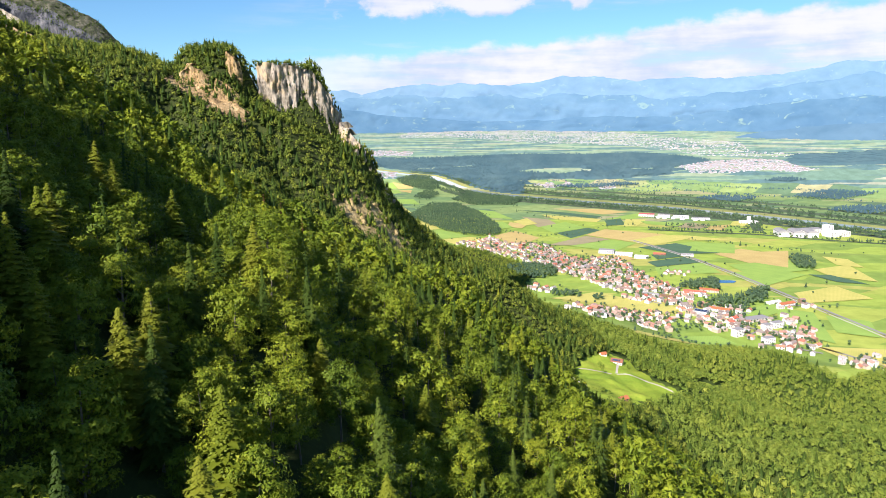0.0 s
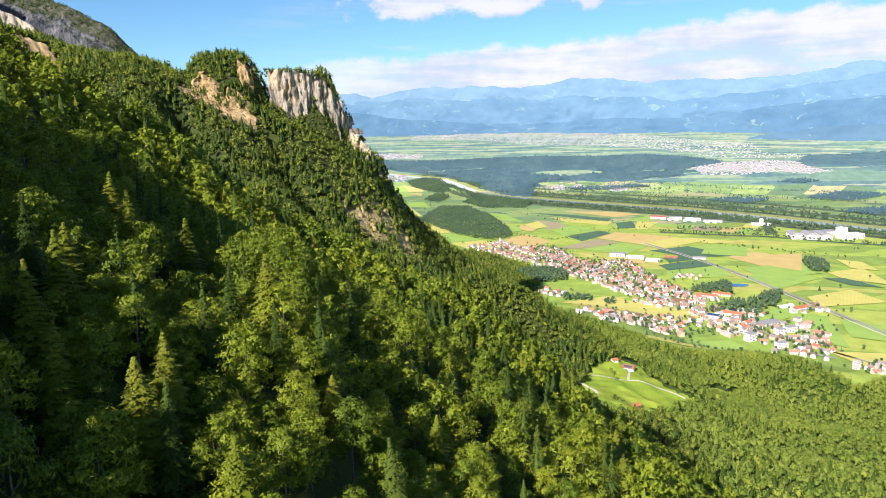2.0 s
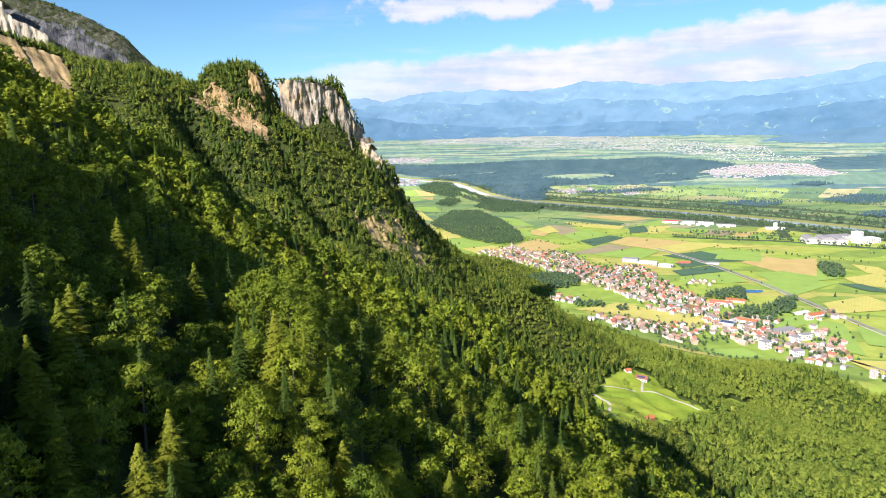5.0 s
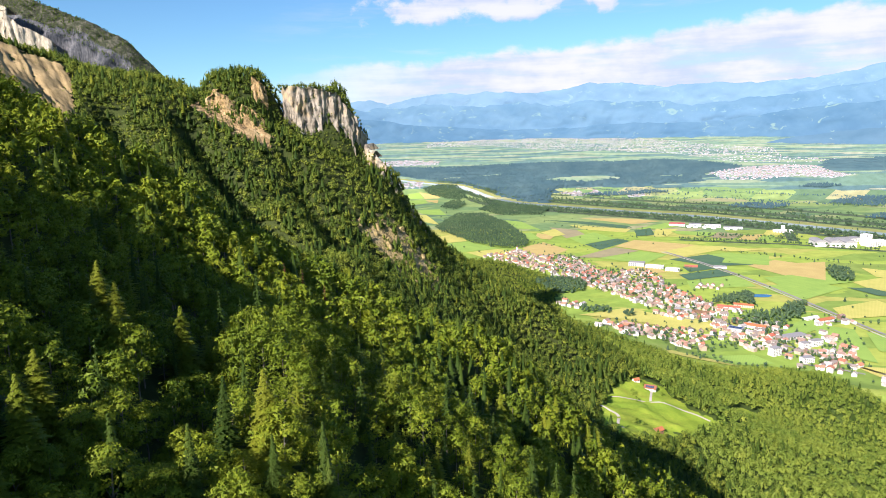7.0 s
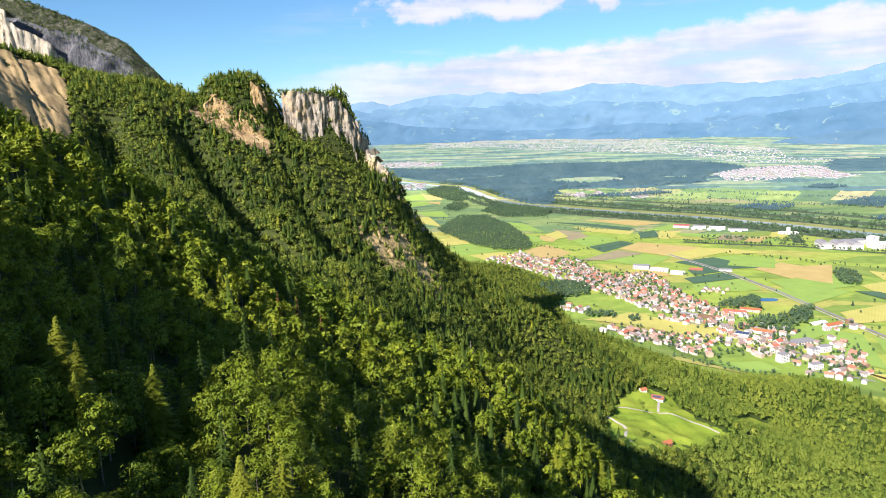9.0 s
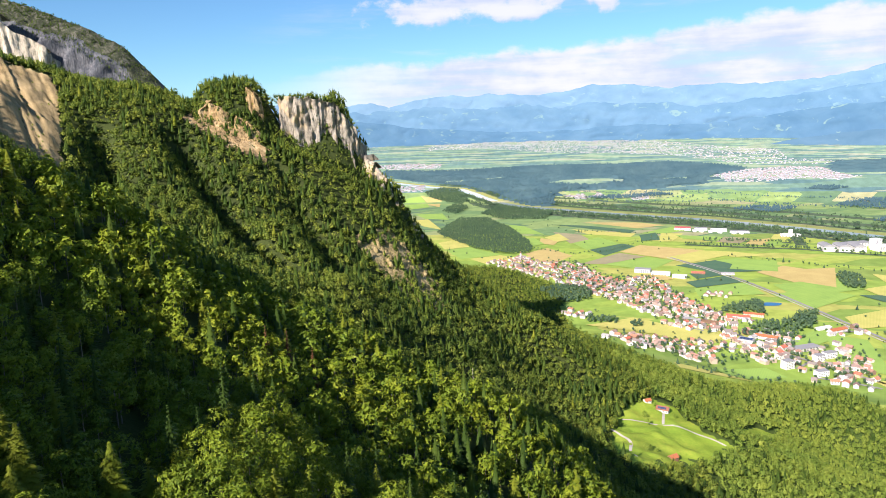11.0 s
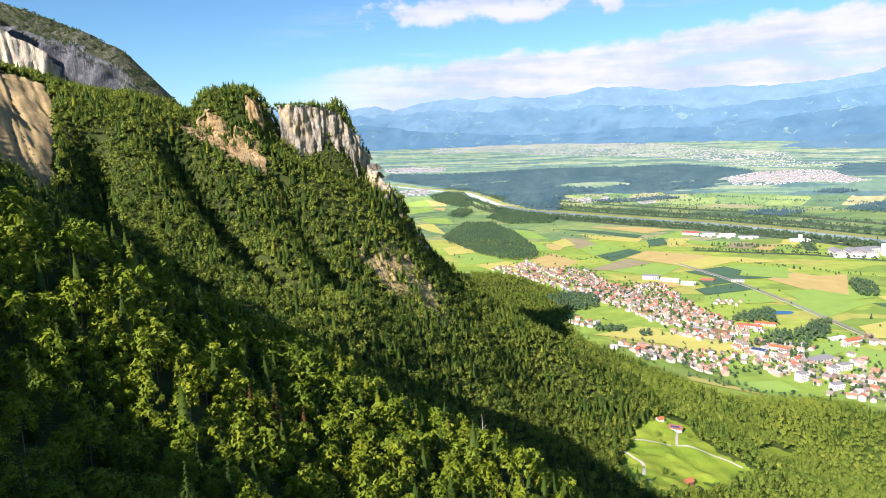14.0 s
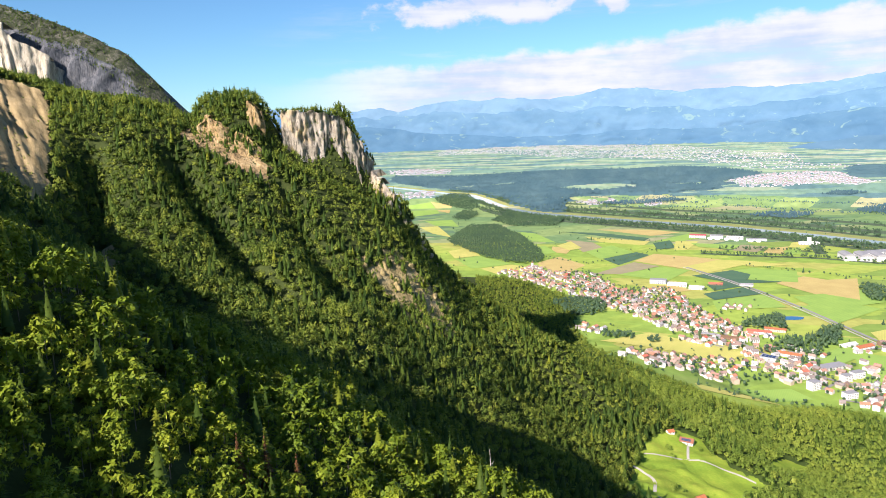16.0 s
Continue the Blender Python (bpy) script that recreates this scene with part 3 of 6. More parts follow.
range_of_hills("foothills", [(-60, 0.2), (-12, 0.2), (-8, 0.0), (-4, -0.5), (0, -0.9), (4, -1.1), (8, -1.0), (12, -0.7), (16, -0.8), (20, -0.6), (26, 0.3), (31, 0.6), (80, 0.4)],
               -2.4, 4650, 4600, 14, air_low, 23, "wooded foothills painted haze blue along the valley's far side", 0.1, 18)
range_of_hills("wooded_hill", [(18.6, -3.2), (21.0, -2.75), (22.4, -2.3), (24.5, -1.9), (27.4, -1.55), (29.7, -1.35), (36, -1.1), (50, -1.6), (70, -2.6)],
               -3.4, 4560, 4520, 10, hazed_mountain_mat("air_near", (0.050, 0.100, 0.150), (0.064, 0.118, 0.170), (0.16, 0.21, 0.18), 0.66, 0.45), 31,
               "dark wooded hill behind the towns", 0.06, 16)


# ---- trees ----
def triangles(f):
    """Quads cut into triangles."""
    f = np.asarray(f)
    return np.concatenate([f[:, [0, 1, 2]], f[:, [0, 2, 3]]]) if f.shape[1] == 4 else f



def cards(rng, centre, normal, size):
    """Leaf sprays: a small pointed blade at each centre, facing the normal with a random turn."""
    n = len(centre)
    normal = normal / (np.linalg.norm(normal, axis=1, keepdims=True) + 1e-9)
    t = rng.normal(size=(n, 3)) + np.array([0, 0, -0.5])
    t -= (t * normal).sum(1, keepdims=True) * normal
    t /= np.linalg.norm(t, axis=1, keepdims=True) + 1e-9
    b = np.cross(normal, t)
    s = (size * rng.uniform(0.6, 1.4, n))[:, None]
    w = rng.uniform(0.30, 0.52, n)[:, None]
    v = np.stack([centre + t * s * 1.2 - normal * s * 0.25, centre - t * s * 0.6 + b * s * w, centre - t * s * 0.6 - b * s * w], 1)
    return v.reshape(-1, 3), np.arange(n * 3).reshape(n, 3)


def ball():
    """The twelve corners and twenty faces of an icosahedron."""
    g = (1 + 5 ** 0.5) / 2
    v = np.array([(-1, g, 0), (1, g, 0), (-1, -g, 0), (1, -g, 0), (0, -1, g), (0, 1, g), (0, -1, -g), (0, 1, -g), (g, 0, -1), (g, 0, 1), (-g, 0, -1), (-g, 0, 1)], float)
    f = np.array([(0, 11, 5), (0, 5, 1), (0, 1, 7), (0, 7, 10), (0, 10, 11), (1, 5, 9), (5, 11, 4), (11, 10, 2), (10, 7, 6), (7, 1, 8),
                  (3, 9, 4), (3, 4, 2), (3, 2, 6), (3, 6, 8), (3, 8, 9), (4, 9, 5), (2, 4, 11), (6, 2, 10), (8, 6, 7), (9, 8, 1)])
    return v / np.linalg.norm(v[0]), f


BALL, BALL_F = ball()


def broadleaf(seed, height, radius, count, size, lumps=12):
    """Crown of a beech or maple: leaf masses on the limbs, each built of flat layered tufts with dark gaps between."""
    rng = np.random.default_rng(seed)
    turn = rng.uniform(0, 6.283) + np.arange(lumps) * 2.39996
    level = np.clip(np.linspace(0.98, 0.0, lumps) + rng.uniform(-0.05, 0.05, lumps), 0.0, 0.98)
    reach = radius * np.sqrt(np.clip(1 - (level * 1.02) ** 1.7, 0.0, 1)) * np.where(level < 0.22, 0.8, 1.0) * rng.uniform(0.8, 1.15, lumps)
    lump_r = radius * rng.uniform(0.38, 0.54, lumps) * (12 / lumps) ** 0.3
    centre = np.stack([np.cos(turn) * reach * 0.66, np.sin(turn) * reach * 0.66, height * (0.40 + 0.42 * level)], 1)
    out = centre - np.array([0, 0, height * 0.55])
    out /= np.linalg.norm(out, axis=1, keepdims=True)
    if count < 120:                # far off: a ragged dome of sprays round a small core
        core = BALL * rng.uniform(0.7, 1.2, (12, 1)) * np.array([radius, radius, height * 0.30]) * (0.74 if count < 12 else 0.50) + np.array([0, 0, height * 0.52])
        z = 1 - (np.arange(count) + rng.uniform(0, 1, count)) / count * 1.2
        a = np.arange(count) * 2.39996 + rng.uniform(-0.5, 0.5, count)
        flat = np.sqrt(np.clip(1 - z * z, 0, 1))
        n = np.stack([np.cos(a) * flat, np.sin(a) * flat, z], 1)
        lobes = 0.86 + 0.20 * np.sin(3 * a + rng.uniform(0, 6)) * flat + 0.12 * np.sin(5 * z + rng.uniform(0, 6))
        p = n * np.array([radius, radius, height * 0.38]) * (lobes * rng.uniform(0.84, 1.08, count))[:, None] + np.array([0, 0, height * 0.52])
        return join([(core, BALL_F), cards(rng, p, n + rng.normal(size=n.shape) * (0.38 if count > 60 else 0.24), np.full(count, size))])
    each = int(np.clip(count / 95, 3, 36))
    tufts = int(count / each * 1.9)
    pick = rng.choice(lumps, tufts, p=lump_r ** 2 / (lump_r ** 2).sum())
    n = rng.normal(size=(tufts, 3)) + out[pick] * 0.8 + np.array([0, 0, 0.35])
    n /= np.linalg.norm(n, axis=1, keepdims=True)
    spot = centre[pick] + n * (lump_r[pick] * rng.uniform(0.86, 1.12, tufts))[:, None]
    buried = (np.linalg.norm(spot[:, None] - centre[None], axis=2) < lump_r[None] * 0.84).any(1)
    spot, n = spot[~buried][:count // each], n[~buried][:count // each]
    wide = radius * rng.uniform(0.09, 0.20, len(spot))
    t = np.repeat(np.arange(len(spot)), each)
    off = rng.normal(size=(len(t), 3)) * np.array([0.7, 0.7, 0.32])
    p = spot[t] + off * wide[t][:, None]
    face = n[t] + np.array([0, 0, 0.30]) + off * np.array([0.3, 0.3, 0]) + rng.normal(size=(len(t), 3)) * 0.40
    fill = count // 5              # sprays deeper in, which close the crown
    k = rng.choice(lumps, fill)
    m = rng.normal(size=(fill, 3)) + out[k] * 0.5
    m /= np.linalg.norm(m, axis=1, keepdims=True)
    q = centre[k] + m * (lump_r[k] * rng.uniform(0.45, 0.78, fill))[:, None]
    return join([cards(rng, p, face, np.full(len(t), size)), cards(rng, q, m + rng.normal(size=m.shape) * 0.3, np.full(fill, size * 1.5))])


def conifer(seed, height, radius, levels, per, size, droop=0.35, power=0.9, low=0.12, sprays=0):
    """Spire of a spruce, fir or larch: whorls of drooping boughs, shorter towards the tip, with side sprays."""
    rng = np.random.default_rng(seed)
    out_v = []
    for k in range(levels):
        s = k / (levels - 1)
        z = height * (low + (0.99 - low) * s)
        reach = radius * max(0.05, (1 - s) ** power) * rng.uniform(0.80, 1.18)
        n = max(3, int(per * (0.5 + 0.5 * (1 - s))))
        turn = rng.uniform(0, 6.28)
        for j in range(n):
            a = turn + 6.283 * (j + rng.uniform(-0.3, 0.3)) / n
            w = reach * rng.uniform(0.65, 1.18)
            o = np.array([math.cos(a), math.sin(a), 0.0])
            side = np.array([-o[1], o[0], 0.0])
            half = max(size * 0.35, w * (0.17 if sprays else 0.42)) * rng.uniform(0.8, 1.2)
            zz = z + rng.uniform(-0.35, 0.35)
            root, tip = o * w * 0.05 + [0, 0, zz + size * 0.25], o * w + [0, 0, zz - droop * w * 0.85]
            l, r = o * w * 0.55 + side * half + [0, 0, zz - droop * w * 0.35], o * w * 0.55 - side * half + [0, 0, zz - droop * w * 0.35]
            out_v.extend((root, l, tip, root, tip, r))
            for q in range(sprays):
                f = 0.3 + 0.6 * (q + rng.uniform(0, 0.6)) / sprays
                c = root + (tip - root) * f
                g = side * (1 if q % 2 else -1) * (0.35 * w * (1.1 - f) + 0.25)
                out_v.extend((c, c + g + o * 0.25 * w * (1 - f) - [0, 0, size * 0.35], c + o * 0.3 + g * 0.3 - [0, 0, size * rng.uniform(0.5, 1.0)]))
    v = np.array(out_v)
    cone = np.array([(math.cos(6.283 * k / 6) * radius * (0.26 if sprays else 0.60), math.sin(6.283 * k / 6) * radius * (0.26 if sprays else 0.60), height * (low + 0.10)) for k in range(6)] + [(0, 0, height * 0.92)])
    return join([(v, np.arange(len(v)).reshape(-1, 3)), (cone, np.array([(k, (k + 1) % 6, 6) for k in range(6)]))])


def tapered(points, radii, sides=6):
    """A bent, tapering round limb."""
    v, f = [], []
    for (x, y, z), r in zip(points, radii):
        for k in range(sides):
            a = 6.2832 * k / sides
            v.append((x + r * math.cos(a), y + r * math.sin(a), z))
    for i in range(len(points) - 1):
        for k in range(sides):
            k2 = (k + 1) % sides
            f.append((i * sides + k, i * sides + k2, (i + 1) * sides + k2, (i + 1) * sides + k))
    return np.array(v), triangles(np.array(f))


def join(parts):
    v, f, base = [], [], 0
    for a, b in parts:
        v.append(a)
        f.append(b + base)
        base += len(a)
    return np.concatenate(v), np.concatenate(f)


def trunk_of(seed, height, girth, limbs):
    rng = np.random.default_rng(seed)
    lean = rng.uniform(-0.4, 0.4, 2)
    z = np.linspace(-1.5, height * 0.86, 6)
    pts = [(lean[0] * (k / height) ** 2 * 2, lean[1] * (k / height) ** 2 * 2, k) for k in z]
    out = [tapered(pts, girth * (1 - np.clip(z / height, 0, 1) * 0.88))]
    for _ in range(limbs):
        h, a = height * rng.uniform(0.35, 0.6), rng.uniform(0, 6.28)
        r = height * rng.uniform(0.06, 0.11)
        c, s = math.cos(a), math.sin(a)
        out.append(tapered([(0, 0, h), (c * r * 0.5, s * r * 0.5, h + r * 0.5), (c * r, s * r, h + r * 1.3)], (girth * 0.38, girth * 0.24, girth * 0.06), 5))
    return join(out)


def bough_count(n):
    """Whorls and boughs a whorl for about n triangles."""
    return max(11, int(n ** 0.5 * 0.95)), max(6, int(n ** 0.5 * 0.62))


KINDS = {  # crown maker, leaf material, bark, label, category
    "beech_tree": (lambda s, n, z: broadleaf(s, 18, 5.0, n, z, 13 if n > 2000 else 8), leaf_beech, bark, "broad green beech in full summer leaf on the slope", "tree"),
    "maple_tree": (lambda s, n, z: broadleaf(s, 15, 5.2, n, z, 15 if n > 2000 else 9), leaf_beech, bark, "round-crowned green maple among the forest trees", "tree"),
    "spruce_tree": (lambda s, n, z: conifer(s, 22 if n > 120 else 19, 4.3 if n > 120 else 5.4, *bough_count(n * (0.4 if n > 400 else 1)), z, sprays=4 if n > 1000 else 2 if n > 300 else 0), needle_spruce, bark, "tall dark green spruce with drooping boughs", "tree"),
    "larch_tree": (lambda s, n, z: conifer(s, 19, 5.0, *bough_count(n * (0.4 if n > 400 else 1)), z, 0.15, 0.7, sprays=4 if n > 1000 else 2 if n > 300 else 0), leaf_larch, bark, "light yellow-green larch on the slope", "tree"),
}
NAMES = list(KINDS)


def scatter(x0, x1, y0, y1, step, seed, keep):
    """Jittered staggered rows of places, those that keep() allows."""
    rng = np.random.default_rng(seed)
    nx, ny = int((x1 - x0) / step), int((y1 - y0) / (step * 0.87))
    i, j = np.meshgrid(np.arange(nx), np.arange(ny))
    x = x0 + (i + 0.5 * (j % 2)) * step + rng.uniform(-0.48, 0.48, i.shape) * step
    y = y0 + j * step * 0.87 + rng.uniform(-0.48, 0.48, i.shape) * step
    x, y = x.ravel(), y.ravel()
    ok = keep(x, y)
    return x[ok], y[ok]


def kinds_at(x, y, rng, spruce=0.22, larch=0.07):
    """0 beech, 1 maple, 2 spruce, 3 larch; conifers come in stands."""
    stand = fbm(x / 60, y / 60, 41, 3) - 0.5
    u, v, w = rng.uniform(size=(3, len(x)))
    needles = u - stand * 0.7 < larch + spruce
    return np.where(needles, np.where(v < larch / (larch + spruce + 1e-9), 3, 2), np.where(w < 0.6, 0, 1))


def plant(name, x, y, kind, count, size, rng, label, category, protos=5, trunks=False, scale=(0.78, 1.2), mats=None, flat_kind=None, z=None):
    """Many trees in one mesh: each a turned, scaled copy of a crown, with its own tint."""
    made = {}
    vs, fs, idx, tints, base = [], [], [], [], 0
    use = mats or [KINDS[n][1] for n in NAMES]
    zs = ground(x, y) if z is None else z
    turn, sc = rng.uniform(0, 6.283, len(x)), rng.uniform(*scale, len(x))
    tall, own = rng.uniform(0.88, 1.15, len(x)), np.clip(0.6 * rng.uniform(size=len(x)) + 0.9 * (fbm(x / 70, y / 70, 27, 3) - 0.28), 0, 0.999)
    pick = rng.integers(0, protos, len(x))
    for k in range(4):
        for p in range(protos):
            sel = np.where((kind == k) & (pick == p))[0]
            if not len(sel):
                continue
            v, f = KINDS[NAMES[k]][0](100 * k + p + 7, count, size)
            fi = np.full(len(f), k if mats is None else min(k, len(use) - 1))
            if trunks:
                tv, tf = tapered([(0, 0, -1), (0, 0, 11)], (0.28, 0.12), 4)
                f, v = np.concatenate([f, tf + len(v)]), np.concatenate([v, tv])
                fi = np.concatenate([fi, np.full(len(tf), len(use))])
            c, s = np.cos(turn[sel])[:, None], np.sin(turn[sel])[:, None]
            w = np.empty((len(sel), len(v), 3))
            w[:, :, 0] = (v[None, :, 0] * c - v[None, :, 1] * s) * sc[sel][:, None] + x[sel][:, None]
            w[:, :, 1] = (v[None, :, 0] * s + v[None, :, 1] * c) * sc[sel][:, None] + y[sel][:, None]
            w[:, :, 2] = v[None, :, 2] * (sc[sel] * tall[sel])[:, None] + zs[sel][:, None]
            vs.append(w.reshape(-1, 3))
            fs.append((f[None] + (base + np.arange(len(sel)) * len(v))[:, None, None]).reshape(-1, 3))
            idx.append(np.tile(fi, len(sel)))
            tints.append(np.repeat(own[sel], len(v)))
            base += len(sel) * len(v)
    ob = mesh_np(name, far(np.concatenate(vs)), np.concatenate(fs), list(use) + [bark], np.concatenate(idx), np.concatenate(tints))
    return tagged(ob, label, category, kind="stuff")


def bare(x, y):
    """Where no forest stands: clearings, scree, cliffs."""
    return (inside(x, y, CLEARING) | inside(x, y, CLEARING_FOOT) | inside(x, y, CLEARING_EAST) | inside(x, y, CLEARING_SOUTH) | inside(x, y, SCREE) | inside(x, y, KNOB_FACE) | inside(x, y, KNOB_EDGE) | (off_line(x, y, RAVINE) < 9)
            | (inside(x, y, OUTCROP) & (vnoise(x / 15, y / 15, 5) > 0.6)) | inside(x, y, CLIFF_FOOT))


CLEARING_FOOT = [(128, 720), (150, 690), (200, 725), (262, 778), (300, 815), (285, 835), (200, 780)]
KNOB_FACE = [(-365, 945), (-345, 930), (-300, 922), (-255, 924), (-258, 952), (-290, 955), (-362, 976)]
KNOB_EDGE = [(-308, 975), (-290, 962), (-268, 968), (-262, 1000), (-280, 990), (-300, 990)]
SCREE = [(-640, 900), (-590, 945), (-556, 956), (-522, 940), (-489, 894), (-455, 830), (-412, 760), (-373, 681), (-400, 684), (-440, 690), (-520, 760)]
RAVINE = [(-345, 700), (-318, 655), (-284, 617)]
OUTCROP = [(-150, 895), (-112, 960), (-50, 955), (-35, 873), (-78, 850)]
CLIFF_FOOT = [(-266, 1012), (-240, 1012), (-200, 1026), (-172, 1044), (-150, 1075), (-136, 1110), (-146, 1120), (-172, 1070), (-196, 1046), (-240, 1030), (-266, 1028)]

tree_rng = np.random.default_rng(5)
NEAR_STRETCH = [(-66, 58), (0, 58), (28, 146), (-20, 140), (-74, 118)]
in_wood = lambda x, y: inside(x, y, WOOD_EDGE) & ~bare(x, y) & (y > 56)
in_view = lambda x, y: in_wood(x, y) & (x < 0.68 * y + 20) & (x > -0.74 * y - 45)
x, y = scatter(-300, 190, 30, 430, 6.7, 12, in_view)
kind = kinds_at(x, y, tree_rng, 0.15, 0.09)
near = inside(x, y, NEAR_STRETCH)
order = np.where(near)[0]
rest = ~near
middle = rest & inside(x, y, [(-125, 56), (45, 56), (45, 225), (-50, 240), (-125, 240)])
for band, count, size in ((middle, 860, 0.45), (rest & ~middle & (y < 300), 190, 1.0), (rest & (y >= 300), 125, 1.22)):
    plant("forest", x[band], y[band], kind[band], count, size, tree_rng, "dense mixed forest of beech, spruce and larch on the steep flank", "forest", trunks=True, scale=(0.5, 0.9))

# the same wood under and behind the start
u, w = scatter(-110, 62, -30, 46, 7.2, 16, lambda u, w: inside(u, w, WOOD_EDGE) & ~bare(u, w))
start_rng = np.random.default_rng(19)
plant("forest", u, w, kinds_at(u, w, start_rng, 0.15, 0.09), 125, 1.1, start_rng, "dense mixed forest on the steep flank under the start", "forest", trunks=True, scale=(0.5, 0.9))

protos = {}
for k, name in enumerate(NAMES):
    for p in range(4):
        make, leaf, wood, label, category = KINDS[name]
        thing = empty(name, pose(0, 0, -900), label, category, "trees on the near slope")
        v, f = trunk_of(p + 20 * k, 15 if k < 2 else 20, 0.30, 5 if k < 2 else 0)
        mesh_np("trunk", v, f, wood, smooth=True, parent=thing)
        v, f = make(100 * k + p + 7, 3200 if k < 2 else 3000, 0.28 if k < 2 else 0.36)
        mesh_np("crown", v, f, leaf, parent=thing)
        protos[k, p] = thing
used = set()
for i in order:
    k, p = int(kind[i]), int(tree_rng.integers(0, 4))
    s = tree_rng.uniform(0.55, 0.95)
    m = pose(x[i], y[i], ground1(x[i], y[i]) - 0.3, tree_rng.uniform(-3, 3), tree_rng.uniform(-3, 3), tree_rng.uniform(0, 360)) @ Matrix.Diagonal((s, s, s * tree_rng.uniform(0.9, 1.15), 1))
    if (k, p) in used:
        copy_thing(protos[k, p], m)
    else:
        protos[k, p].matrix_basis = pose(x[i], y[i], ground1(x[i], y[i]) - 0.3, 0, 0, tree_rng.uniform(0, 360))
        used.add((k, p))


def single(k, p, x, y, s, label="", leaf=None):
    """One tree that stands out, a copy of its kind."""
    m = pose(x, y, ground1(x, y) - 0.3, 0, 0, x * 7 % 360) @ Matrix.Diagonal((s, s, s, 1))
    if leaf is None:
        return copy_thing(protos[k, p], m)
    make, _, wood, _, category = KINDS[NAMES[k]]
    thing = empty(NAMES[k], m, label, category)
    v, f = trunk_of(p + 20 * k, 17, 0.30, 0 if k > 1 else 5)
    mesh_np("trunk", v, f, wood, smooth=True, parent=thing)
    v, f = make(100 * k + p + 9, 700, 0.8)
    mesh_np("crown", v, f, leaf, parent=thing)
    return thing


for a, b, s in ((-42, 97, 1.0), (-27, 80, 1.0), (-79, 161, 1.15), (-74, 158, 1.0), (-65, 168, 1.1), (-62, 107, 1.0), (-61, 97, 0.9), (-37, 135, 1.05), (-70, 150, 0.9), (-86, 168, 0.95)):
    if (3, 0) in used:
        single(3, 0, a, b, s)
for a, b, s in ((-68, 293, 0.8), (-73, 285, 0.75), (-60, 296, 0.7)):
    single(2, 1, a, b, s, "dead spruce with rust-red needles in the forest", needle_dead)
single(1, 1, -85, 362, 0.9, "bright green maple standing out of the forest", leaf_larch)
snag = empty("dead_tree", pose(-2, 373, ground1(-2, 373), 3, -4, 0), "bare pale dead tree trunk in the forest", "tree")
v, f = trunk_of(77, 24, 0.34, 7)
mesh_np("trunk", v, f, bark_pale, smooth=True, parent=snag)
for key, thing in protos.items():
    if key not in used:
        for o in (*thing.children, thing):
            bpy.data.objects.remove(o)

FLANK = [leaf_flank, leaf_flank, needle_spruce, leaf_larch]
# the far flank, the foot of the slope and the woods below
x, y = scatter(-640, 240, 430, 1180, 6.3, 13, in_view)
plant("forest", x, y, kinds_at(x, y, tree_rng, 0.24, 0.01), 24, 1.55, tree_rng, "thick green forest covering the mountainside below the cliffs", "forest", scale=(0.5, 1.0), mats=FLANK)
x, y = scatter(240, 800, 150, 1260, 6.7, 14, in_view)
plant("woodland", x, y, kinds_at(x, y, tree_rng, 0.05, 0.0), 22, 1.75, tree_rng, "broadleaf woodland on the gentle foot of the slope", "woodland", scale=(0.6, 1.02), mats=[leaf_far, leaf_far, needle_spruce, leaf_larch])
x, y = scatter(-20, 400, 1180, 2240, 8.6, 15, in_view)
plant("woodland", x, y, kinds_at(x, y, tree_rng, 0.1, 0.0), 22, 1.75, tree_rng, "woodland along the foot of the ridge beside the meadows", "woodland", scale=(0.5, 1.0), mats=[leaf_flank, leaf_flank, needle_spruce, leaf_larch])


def rim_trees(line, top, depth, step, seed, label):
    """Trees on the flat top behind a cliff's rim."""
    rng = np.random.default_rng(seed)
    pts = np.array(line, float)
    s_at = np.concatenate([[0], np.cumsum(np.hypot(*np.diff(pts, axis=0).T))])
    x, y, z = [], [], []
    for s in np.arange(0, s_at[-1], step):
        px, py, pz = (np.interp(s, s_at, c) for c in (pts[:, 0], pts[:, 1], top))
        for back in np.arange(4, depth, 4.5):
            x.append(px - 0.45 * back + rng.uniform(-2, 2)), y.append(py + 0.9 * back + rng.uniform(-2, 2)), z.append(pz - 2 - 8 * (back / 26) ** 2)
    x, y, z = np.array(x), np.array(y), np.array(z)
    plant("rim_forest", x, y, kinds_at(x, y, rng, 0.3, 0.0), 40, 1.25, rng, label, "forest", scale=(0.28, 0.6), z=z, mats=FLANK)


x, y = np.concatenate([np.stack(scatter(a, b, c, d, 5.2, 300 - a, lambda u, w: inside(u, w, KNOB_EDGE) | inside(u, w, CLIFF_FOOT) | (inside(u, w, OUTCROP) & (vnoise(u / 13, w / 13, 5) < 0.66)) | (inside(u, w, KNOB_FACE) & (vnoise(u / 14, w / 14, 6) < 0.35))))
                       for a, b, c, d in ((-370, -30, 845, 965), (-320, -125, 960, 1125))], 1)
plant("bushes", x, y, kinds_at(x, y, tree_rng, 0.2, 0.0), 32, 1.25, tree_rng, "low bushes and young trees between the rocks", "bushes", scale=(0.2, 0.5), mats=FLANK)
foot = lambda u, w: (np.hypot((u + 195) / 62, (w - 1045) / 52) < 1) & (w < 1030 + (u + 260) * 0.62)
x, y = scatter(-262, -125, 990, 1100, 4.2, 45, foot)
plant("cliff_foot_bushes", x, y, kinds_at(x, y, tree_rng, 0.15, 0.0), 32, 1.25, tree_rng, "green bushes and young trees below the cliff", "bushes", scale=(0.24, 0.5), mats=FLANK)
